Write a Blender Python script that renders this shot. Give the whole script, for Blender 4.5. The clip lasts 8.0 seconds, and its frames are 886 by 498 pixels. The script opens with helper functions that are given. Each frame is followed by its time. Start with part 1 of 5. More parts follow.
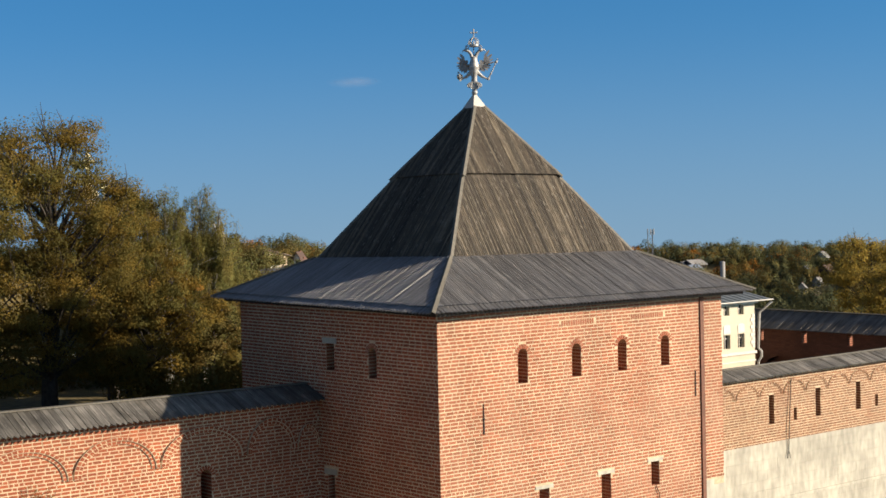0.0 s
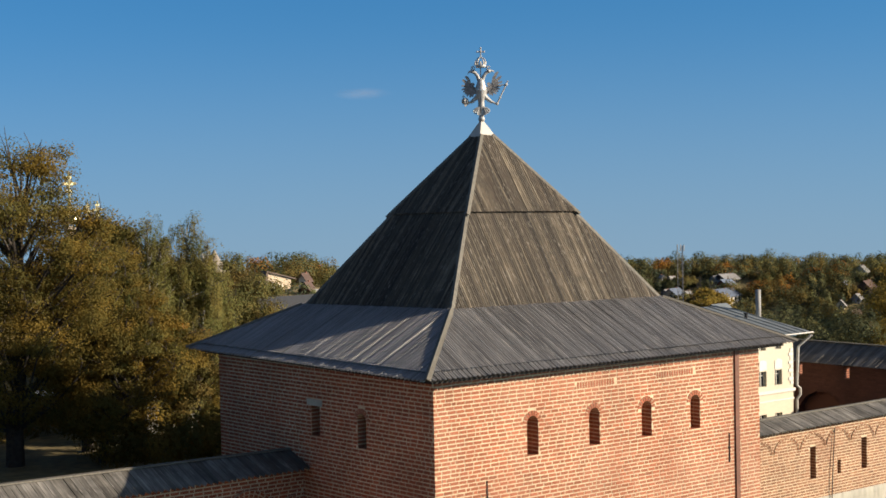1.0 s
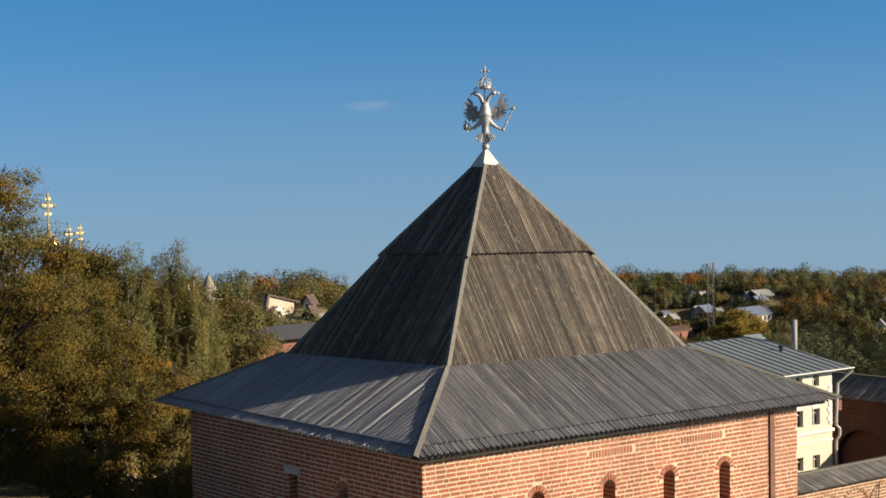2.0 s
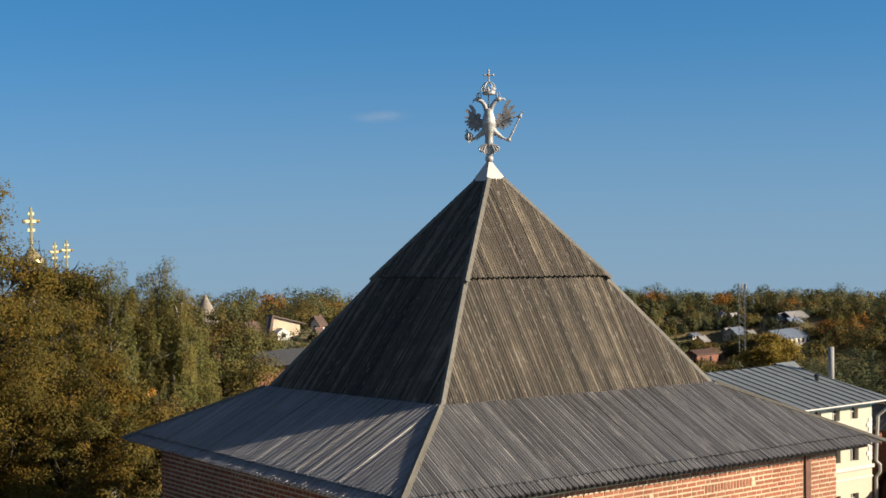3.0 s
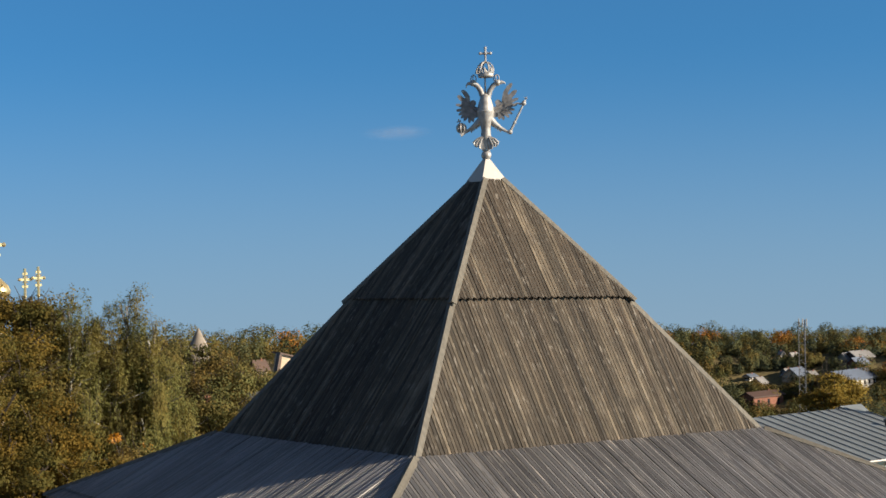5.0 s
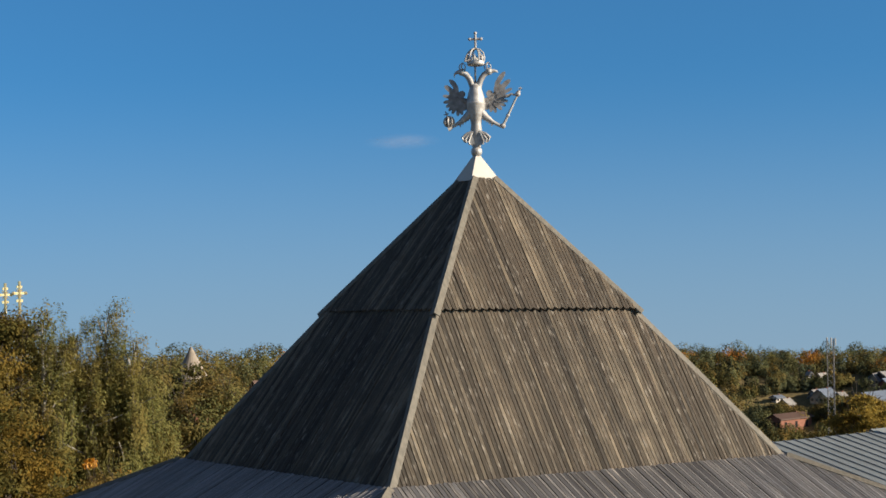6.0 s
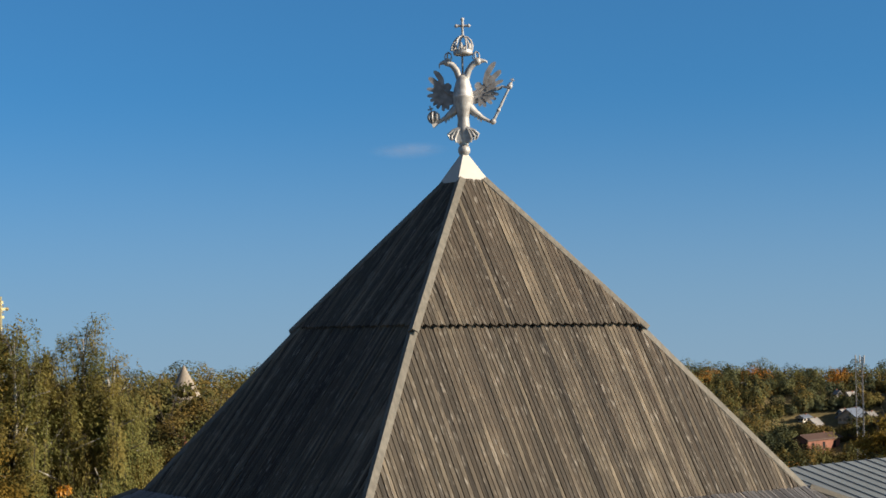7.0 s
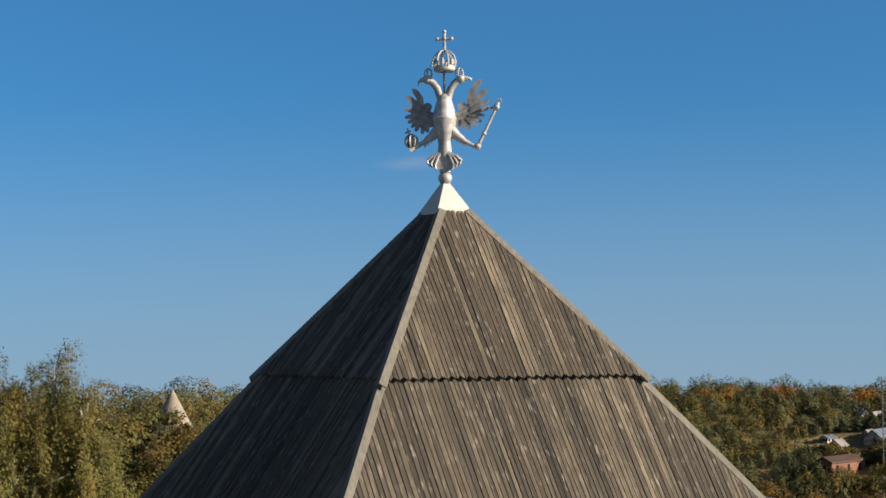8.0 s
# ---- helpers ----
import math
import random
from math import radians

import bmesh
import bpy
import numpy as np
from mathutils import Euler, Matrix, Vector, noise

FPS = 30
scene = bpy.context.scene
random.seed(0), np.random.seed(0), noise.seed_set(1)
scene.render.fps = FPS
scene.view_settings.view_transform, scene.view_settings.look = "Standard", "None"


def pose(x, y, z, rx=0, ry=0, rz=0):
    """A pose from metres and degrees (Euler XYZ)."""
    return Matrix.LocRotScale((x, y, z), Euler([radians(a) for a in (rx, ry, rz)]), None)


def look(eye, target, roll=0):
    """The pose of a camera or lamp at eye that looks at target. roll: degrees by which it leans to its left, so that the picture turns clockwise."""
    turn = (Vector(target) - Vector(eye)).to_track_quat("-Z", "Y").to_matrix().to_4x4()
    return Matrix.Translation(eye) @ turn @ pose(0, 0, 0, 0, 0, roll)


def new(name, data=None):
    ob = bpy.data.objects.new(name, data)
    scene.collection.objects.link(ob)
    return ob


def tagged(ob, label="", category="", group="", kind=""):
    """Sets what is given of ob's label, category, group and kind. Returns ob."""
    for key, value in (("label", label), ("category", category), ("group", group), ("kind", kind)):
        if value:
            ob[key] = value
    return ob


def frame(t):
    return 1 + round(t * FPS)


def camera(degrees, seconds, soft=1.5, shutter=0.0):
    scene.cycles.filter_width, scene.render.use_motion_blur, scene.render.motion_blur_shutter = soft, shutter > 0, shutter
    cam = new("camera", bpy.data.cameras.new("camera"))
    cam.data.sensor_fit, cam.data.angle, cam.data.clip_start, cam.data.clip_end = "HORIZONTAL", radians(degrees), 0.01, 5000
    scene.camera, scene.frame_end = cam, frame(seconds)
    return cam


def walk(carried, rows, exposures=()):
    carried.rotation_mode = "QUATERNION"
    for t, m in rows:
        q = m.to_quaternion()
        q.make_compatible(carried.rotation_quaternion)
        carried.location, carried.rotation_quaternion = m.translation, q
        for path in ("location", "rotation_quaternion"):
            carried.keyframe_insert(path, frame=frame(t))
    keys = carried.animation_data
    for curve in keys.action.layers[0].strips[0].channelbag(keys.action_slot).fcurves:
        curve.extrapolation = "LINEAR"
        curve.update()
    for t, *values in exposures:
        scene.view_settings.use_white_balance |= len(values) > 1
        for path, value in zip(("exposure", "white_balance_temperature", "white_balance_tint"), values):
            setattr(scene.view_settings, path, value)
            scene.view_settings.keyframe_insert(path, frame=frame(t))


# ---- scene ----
cam = camera(31.0, 8.0, soft=1.65)
PATH = [
    (0, (-27.194, -32.744, 14.083), (-14.348, -17.430, 13.416), -1.31),
    (0.5, (-25.105, -30.858, 14.746), (-12.404, -15.427, 14.016), -1.28),
    (1, (-23.050, -29.045, 15.399), (-10.500, -13.492, 14.632), -1.23),
    (1.5, (-21.084, -27.288, 16.179), (-8.686, -11.617, 15.343), -1.19),
    (2.8, (-16.849, -23.575, 16.450), (-4.862, -7.578, 15.786), -0.79),
    (3, (-16.290, -23.067, 16.382), (-4.361, -7.026, 15.770), -0.80),
    (3.5, (-14.955, -21.886, 16.183), (-3.177, -5.728, 15.719), -0.82),
    (4, (-13.702, -20.733, 15.987), (-2.060, -4.474, 15.664), -0.87),
    (4.5, (-12.558, -19.723, 15.811), (-1.064, -3.357, 15.621), -0.92),
    (4.7, (-12.100, -19.333, 15.754), (-0.672, -2.920, 15.614), -0.92),
    (5.8, (-9.607, -17.101, 15.446), (1.494, -0.466, 15.610), -0.97),
    (6, (-9.203, -16.746, 15.399), (1.844, -0.075, 15.614), -0.99),
    (6.5, (-8.227, -15.851, 15.272), (2.682, 0.908, 15.616), -1.04),
    (7, (-7.233, -14.925, 15.294), (3.536, 1.922, 15.732), -1.06),
    (7.5, (-6.242, -13.974, 15.525), (4.399, 2.954, 16.000), -0.88),
    (8, (-5.324, -13.131, 15.833), (5.177, 3.884, 16.310), -0.62),
]
walk(cam, [(t, look(e, g, r)) for t, e, g, r in PATH])

# ---- light ----
SUN_AZ = radians(139.5)      # clockwise from +y
SUN_EL = radians(20.5)
world = bpy.data.worlds.new("world")
scene.world = world
world.use_nodes = True
wn, wl = world.node_tree.nodes, world.node_tree.links
sky = wn.new("ShaderNodeTexSky")
sky.sky_type, sky.sun_disc = "NISHITA", False
sky.sun_elevation, sky.sun_rotation = SUN_EL, SUN_AZ
sky.air_density, sky.dust_density, sky.ozone_density = 1.0, 1.6, 4.0
wco = wn.new("ShaderNodeTexCoord")
wadd = wn.new("ShaderNodeVectorMath")
wadd.operation = "MULTIPLY_ADD"
wadd.inputs[1].default_value = (1, 1, 1.0)
wadd.inputs[2].default_value = (0, 0, 0.165)
wl.new(wco.outputs["Generated"], wadd.inputs[0])
wl.new(wadd.outputs[0], sky.inputs["Vector"])
wtint = wn.new("ShaderNodeVectorMath")
wtint.operation = "MULTIPLY"
wdeep = wn.new("ShaderNodeMapRange")      # the clear deep blue of dry autumn air, paler overhead
wdeep.interpolation_type = "SMOOTHSTEP"
wdeep.inputs["From Min"].default_value, wdeep.inputs["From Max"].default_value = 0.17, 0.45
wblue = wn.new("ShaderNodeMixRGB")
wblue.inputs[1].default_value, wblue.inputs[2].default_value = (0.43, 0.95, 1.17, 1), (1.22, 0.93, 0.76, 1)
wl.new(wdeep.outputs[0], wblue.inputs[0])
wl.new(wblue.outputs[0], wtint.inputs[1])
wl.new(sky.outputs[0], wtint.inputs[0])
wsep = wn.new("ShaderNodeSeparateXYZ")
wl.new(wco.outputs["Generated"], wsep.inputs[0])
wl.new(wsep.outputs["Z"], wdeep.inputs["Value"])
whaze = wn.new("ShaderNodeMapRange")      # pale haze along the horizon
whaze.interpolation_type = "SMOOTHSTEP"
whaze.inputs["From Min"].default_value, whaze.inputs["From Max"].default_value = -0.10, 0.13
whaze.inputs["To Min"].default_value, whaze.inputs["To Max"].default_value = 0.9, 0.0
wl.new(wsep.outputs["Z"], whaze.inputs["Value"])
wmix = wn.new("ShaderNodeMixRGB")
wmix.inputs[2].default_value = (2.2, 3.08, 3.98, 1)
wl.new(whaze.outputs[0], wmix.inputs[0])
wl.new(wtint.outputs[0], wmix.inputs[1])
wl.new(wmix.outputs[0], wn["Background"].inputs["Color"])
wn["Background"].inputs["Strength"].default_value = 0.066
sun_dir = Vector((math.sin(SUN_AZ) * math.cos(SUN_EL), math.cos(SUN_AZ) * math.cos(SUN_EL), math.sin(SUN_EL)))
sun = new("sun", bpy.data.lights.new("sun", "SUN"))
sun.data.energy, sun.data.angle, sun.data.color = 5.0, radians(0.5), (1.0, 0.83, 0.64)
sun.matrix_world = look(sun_dir * 200, (0, 0, 0))
scene.view_settings.exposure = 0.95


# ---- materials ----
WEATHERED = 0.73      # outdoor surfaces are duller than fresh ones


def mat(name, color, rough=0.8, metal=0.0, spread=0.0, grain=0.0, scale=8.0, bump=0.0, stretch=(1, 1, 1), tint2=None, island=False, patch=0.0, patch_scale=0.6, trans=0.0, uv=None, fleck=None, gloss=None, drift=0.0, wash=None):
    """A surface with noise at two scales, an even spread between pieces and a fine relief."""
    color, tint2 = [c * WEATHERED for c in color], tint2 and [c * WEATHERED for c in tint2]
    m = bpy.data.materials.new(name)
    m.use_nodes = True
    n, l = m.node_tree.nodes, m.node_tree.links
    b = n["Principled BSDF"]
    b.inputs["Roughness"].default_value, b.inputs["Metallic"].default_value = rough, metal
    co = n.new("ShaderNodeTexCoord")
    mp = n.new("ShaderNodeMapping")
    mp.inputs["Scale"].default_value = stretch
    geo = n.new("ShaderNodeNewGeometry")
    l.new(geo.outputs["Position"], mp.inputs["Vector"])
    info = n.new("ShaderNodeObjectInfo")
    pick = info.outputs["Random"]
    if island:
        both = n.new("ShaderNodeMath")
        both.operation = "ADD"
        l.new(geo.outputs["Random Per Island"], both.inputs[0])
        l.new(pick, both.inputs[1])
        frac = n.new("ShaderNodeMath")
        frac.operation = "FRACT"
        l.new(both.outputs[0], frac.inputs[0])
        pick = frac.outputs[0]
    if uv:
        mp.inputs["Scale"].default_value = (uv[0], uv[1], 1)
        off = n.new("ShaderNodeVectorMath")
        off.operation = "SCALE"
        off.inputs[0].default_value = (17.0, 31.0, 9.0)
        l.new(pick, off.inputs["Scale"])
        l.new(co.outputs["UV"], mp.inputs["Vector"])
        l.new(off.outputs[0], mp.inputs["Location"])
    fine = n.new("ShaderNodeTexNoise")
    fine.inputs["Scale"].default_value, fine.inputs["Detail"].default_value = scale, 5
    l.new(mp.outputs[0], fine.inputs["Vector"])
    big = n.new("ShaderNodeTexNoise")
    big.inputs["Scale"].default_value, big.inputs["Detail"].default_value = patch_scale, 3
    l.new(geo.outputs["Position"], big.inputs["Vector"])

    def ramp(value, amount):
        r = n.new("ShaderNodeMapRange")
        r.inputs["From Min"].default_value, r.inputs["From Max"].default_value = 0.3, 0.7
        r.inputs["To Min"].default_value, r.inputs["To Max"].default_value = 1 - amount, 1 + amount
        l.new(value, r.inputs["Value"])
        return r.outputs[0]

    def times_(a, c):
        q = n.new("ShaderNodeMath")
        q.operation = "MULTIPLY"
        l.new(a, q.inputs[0])
        l.new(c, q.inputs[1])
        return q.outputs[0]

    value = times_(ramp(fine.outputs["Fac"], grain), ramp(big.outputs["Fac"], patch))
    base = n.new("ShaderNodeRGB")
    base.outputs[0].default_value = (*color, 1)
    col = base.outputs[0]
    if tint2:
        mx = n.new("ShaderNodeMixRGB")
        mx.inputs[2].default_value = (*tint2, 1)
        l.new(col, mx.inputs[1])
        l.new(pick, mx.inputs[0])
        if drift:
            wander = n.new("ShaderNodeTexNoise")
            wander.inputs["Scale"].default_value, wander.inputs["Detail"].default_value = drift, 2
            l.new(geo.outputs["Position"], wander.inputs["Vector"])
            wr = n.new("ShaderNodeMapRange")
            wr.inputs["From Min"].default_value, wr.inputs["From Max"].default_value = 0.38, 0.62
            l.new(wander.outputs["Fac"], wr.inputs["Value"])
            l.new(wr.outputs[0], mx.inputs[0])
        col = mx.outputs[0]
    if spread:
        w = n.new("ShaderNodeTexWhiteNoise")
        w.noise_dimensions = "1D"
        l.new(pick, w.inputs["W"])
        r = n.new("ShaderNodeMapRange")
        r.inputs["To Min"].default_value, r.inputs["To Max"].default_value = 1 - spread, 1 + spread
        l.new(w.outputs["Value"], r.inputs["Value"])
        value = times_(value, r.outputs[0])
    sc = n.new("ShaderNodeVectorMath")
    sc.operation = "SCALE"
    l.new(col, sc.inputs[0])
    l.new(value, sc.inputs["Scale"])
    l.new(sc.outputs[0], b.inputs["Base Color"])
    if fleck:
        tone, fs, lo_, hi_ = fleck
        mp2 = n.new("ShaderNodeMapping")
        mp2.inputs["Scale"].default_value = (fs[0], fs[1], 1)
        l.new(mp.inputs["Vector"].links[0].from_socket, mp2.inputs["Vector"])
        l.new(mp.inputs["Location"].links[0].from_socket, mp2.inputs["Location"])
        fl = n.new("ShaderNodeTexNoise")
        fl.inputs["Scale"].default_value, fl.inputs["Detail"].default_value = 1.0, 3
        l.new(mp2.outputs[0], fl.inputs["Vector"])
        fr = n.new("ShaderNodeMapRange")
        fr.inputs["From Min"].default_value, fr.inputs["From Max"].default_value = lo_, hi_
        l.new(fl.outputs["Fac"], fr.inputs["Value"])
        fm = n.new("ShaderNodeMixRGB")
        fm.inputs[2].default_value = (*tone, 1)
        l.new(fr.outputs[0], fm.inputs[0])
        l.new(sc.outputs[0], fm.inputs[1])
        l.new(fm.outputs[0], b.inputs["Base Color"])
    if wash:
        tone, ws, lo_, hi_, most = wash
        wt = n.new("ShaderNodeTexNoise")
        wt.inputs["Scale"].default_value, wt.inputs["Detail"].default_value, wt.inputs["Roughness"].default_value = ws, 6, 0.62
        l.new(geo.outputs["Position"], wt.inputs["Vector"])
        wr_ = n.new("ShaderNodeMapRange")
        wr_.inputs["From Min"].default_value, wr_.inputs["From Max"].default_value, wr_.inputs["To Max"].default_value = lo_, hi_, most
        l.new(wt.outputs["Fac"], wr_.inputs["Value"])
        wm = n.new("ShaderNodeMixRGB")
        wm.inputs[2].default_value = (*tone, 1)
        l.new(wr_.outputs[0], wm.inputs[0])
        l.new(b.inputs["Base Color"].links[0].from_socket, wm.inputs[1])
        l.new(wm.outputs[0], b.inputs["Base Color"])
    if gloss:
        b.inputs["IOR"].default_value = gloss
    if bump:
        bp = n.new("ShaderNodeBump")
        bp.inputs["Strength"].default_value, bp.inputs["Distance"].default_value = bump, 0.02
        l.new(fine.outputs["Fac"], bp.inputs["Height"])
        l.new(bp.outputs[0], b.inputs["Normal"])
    if trans:
        t = n.new("ShaderNodeBsdfTranslucent")
        l.new(sc.outputs[0], t.inputs["Color"])
        mx = n.new("ShaderNodeMixShader")
        mx.inputs[0].default_value = trans
        l.new(b.outputs[0], mx.inputs[1])
        l.new(t.outputs[0], mx.inputs[2])
        l.new(mx.outputs[0], n["Material Output"].inputs["Surface"])
    return m


BRICK = dict(rough=0.9, spread=0.15, grain=0.18, scale=30, bump=0.3, patch=0.16)
LIMED = dict(tint2=(0.30, 0.100, 0.048), wash=((0.335, 0.160, 0.102), 0.5, 0.44, 0.68, 0.60))
M_BRICK = mat("brick", (0.405, 0.130, 0.066), **BRICK, **LIMED)
M_BRICKS = mat("bricks", (0.405, 0.130, 0.066), island=True, **BRICK, **LIMED)
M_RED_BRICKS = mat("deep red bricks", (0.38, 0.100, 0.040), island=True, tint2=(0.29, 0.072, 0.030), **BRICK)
M_MORTAR = mat("mortar", (0.69, 0.545, 0.37), 0.95, grain=0.22, scale=9, bump=0.4, patch=0.15, wash=((0.36, 0.19, 0.115), 0.7, 0.50, 0.70, 0.6))
M_OCHRE_BRICKS = mat("ochre bricks", (0.30, 0.150, 0.080), 0.9, spread=0.25, grain=0.18, scale=30, bump=0.3, tint2=(0.25, 0.11, 0.058), island=True, patch=0.15)
# Brick darkened for the shade on the east wall's yard side.
M_SHADED_BRICKS = mat("shade-darkened bricks", (0.13, 0.050, 0.034), 0.9, spread=0.2, grain=0.18, scale=30, bump=0.3, island=True, patch=0.15)
M_STONE = mat("white stone", (0.49, 0.47, 0.395), 0.85, spread=0.04, grain=0.20, scale=5, bump=0.3, patch=0.22, stretch=(1, 1, 0.35), island=True)
TENT = dict(rough=0.85, spread=0.68, grain=0.38, scale=1.0, bump=0.4, uv=(34, 2.4), patch=0.24, tint2=(0.042, 0.032, 0.022), fleck=((0.185, 0.168, 0.142), (20, 5.0), 0.58, 0.74), wash=((0.038, 0.031, 0.023), 2.2, 0.47, 0.66, 0.72))
M_PLANKS = mat("brown grey planks", (0.120, 0.099, 0.070), island=True, **TENT)
SKIRT = dict(rough=0.36, spread=0.25, grain=0.38, scale=1.0, bump=0.4, uv=(20, 1.0), patch=0.14, tint2=(0.108, 0.105, 0.103), fleck=((0.26, 0.245, 0.225), (11, 1.6), 0.60, 0.74), gloss=2.0)
M_SKIRTS = mat("silvered planks", (0.170, 0.168, 0.168), island=True, **SKIRT)
M_WALL_ROOF = mat("stained grey planks", (0.165, 0.158, 0.145), island=True, **{**SKIRT, "rough": 0.6, "gloss": 1.45, "spread": 0.3, "grain": 0.5, "patch": 0.42, "patch_scale": 1.6, "tint2": (0.105, 0.098, 0.085)})
# West slope's own copy of the silvered planks, slightly paler and bluer.
M_PALE_SKIRTS = mat("pale silvered planks", (0.180, 0.185, 0.194), island=True, **{**SKIRT, "rough": 0.46, "gloss": 1.9, "tint2": (0.132, 0.135, 0.143), "fleck": ((0.20, 0.197, 0.19), (11, 1.6), 0.58, 0.74)})
M_HIP = mat("hip board wood", (0.150, 0.140, 0.115), 0.75, grain=0.25, scale=6, bump=0.3, stretch=(3, 3, 1), patch=0.15)
M_WHITE_METAL = mat("white painted metal", (0.58, 0.565, 0.52), 0.45, grain=0.05, patch=0.05)
M_SILVER = mat("weathered silver metal", (0.50, 0.50, 0.49), 0.55, metal=0.3, grain=0.28, scale=14, patch=0.25, patch_scale=3, wash=((0.13, 0.125, 0.125), 6.0, 0.50, 0.72, 0.7))
# Silver with the wings' dim grazing light put into a darker grey.
M_SHADED_SILVER = mat("shade-darkened sheet metal", (0.31, 0.31, 0.315), 0.7, metal=0.2, grain=0.35, scale=12, patch=0.3, patch_scale=4)
M_DARK = mat("dark void", (0.02, 0.017, 0.015), 0.9, grain=0.1)
M_RUST = mat("rusty pipe", (0.19, 0.072, 0.04), 0.7, metal=0.0, grain=0.2, patch=0.2)
M_IRON = mat("dark iron", (0.03, 0.03, 0.032), 0.5, metal=0.6, grain=0.1)
M_CREAM = mat("cream plaster", (0.69, 0.64, 0.50), 0.85, grain=0.05, scale=10, bump=0.1, patch=0.06)
M_WHITE = mat("white plaster", (0.80, 0.78, 0.72), 0.85, grain=0.05, patch=0.05)
M_TIN = mat("grey blue tin", (0.27, 0.31, 0.33), 0.5, metal=0.25, spread=0.06, grain=0.06, scale=4, patch=0.1)
M_ZINC = mat("dull zinc", (0.33, 0.33, 0.32), 0.75, grain=0.08, patch=0.12)
M_GLASS = mat("dark glass", (0.03, 0.035, 0.04), 0.08, grain=0.0)
M_FRAME = mat("white window frame", (0.65, 0.63, 0.58), 0.6, grain=0.05)
M_GROUND = mat("dry meadow grass", (0.200, 0.158, 0.060), 0.95, grain=0.35, scale=3, bump=0.4, patch=0.35, patch_scale=0.15)
M_BARK = mat("bark", (0.055, 0.045, 0.035), 0.9, grain=0.4, scale=8, bump=0.6, patch=0.2)
M_BIRCH_BARK = mat("birch bark", (0.40, 0.385, 0.35), 0.8, grain=0.3, scale=7, bump=0.3, patch=0.3, patch_scale=4)
M_LIME_LEAF = mat("lime leaves", (0.160, 0.147, 0.044), 0.85, gloss=1.2, spread=0.14, tint2=(0.255, 0.172, 0.036), island=True, patch=0.32, patch_scale=0.5, trans=0.48, drift=0.9)
M_BIRCH_LEAF = mat("birch leaves", (0.228, 0.236, 0.080), 0.85, gloss=1.2, spread=0.18, tint2=(0.30, 0.246, 0.078), island=True, patch=0.25, patch_scale=0.7, trans=0.48, drift=0.8)
M_GREEN_LEAF = mat("green leaves", (0.092, 0.116, 0.072), 0.85, gloss=1.2, spread=0.08, tint2=(0.190, 0.190, 0.078), island=True, patch=0.35, patch_scale=0.9, trans=0.38, drift=1.1)
M_OLIVE_LEAF = mat("olive leaves", (0.165, 0.168, 0.062), 0.85, gloss=1.2, spread=0.08, tint2=(0.235, 0.168, 0.052), island=True, patch=0.35, patch_scale=0.9, trans=0.38, drift=1.0)
M_RED_LEAF = mat("rust leaves", (0.43, 0.17, 0.030), 0.85, gloss=1.2, spread=0.12, tint2=(0.21, 0.14, 0.035), island=True, patch=0.25, patch_scale=0.4, trans=0.3, drift=0.6)
M_PINE_LEAF = mat("pine needles", (0.050, 0.064, 0.036), 0.85, gloss=1.2, spread=0.2, island=True, patch=0.3, patch_scale=0.3)
M_GOLD_LEAF = mat("golden leaves", (0.34, 0.27, 0.070), 0.85, gloss=1.2, spread=0.2, tint2=(0.44, 0.31, 0.060), island=True, patch=0.3, patch_scale=0.6, trans=0.4)
M_GOLD = mat("gilded metal", (1.0, 0.80, 0.40), 0.30, metal=0.75, grain=0.03)
M_ORANGE = mat("orange leaves", (0.62, 0.29, 0.025), 0.6, spread=0.3, island=True, trans=0.3)
M_ROOF_DARK = mat("dark sheet roof", (0.045, 0.05, 0.06), 0.9, grain=0.15, patch=0.2)
M_REDWALL = mat("red wall", (0.27, 0.115, 0.075), 0.85, grain=0.2, scale=6, patch=0.15)


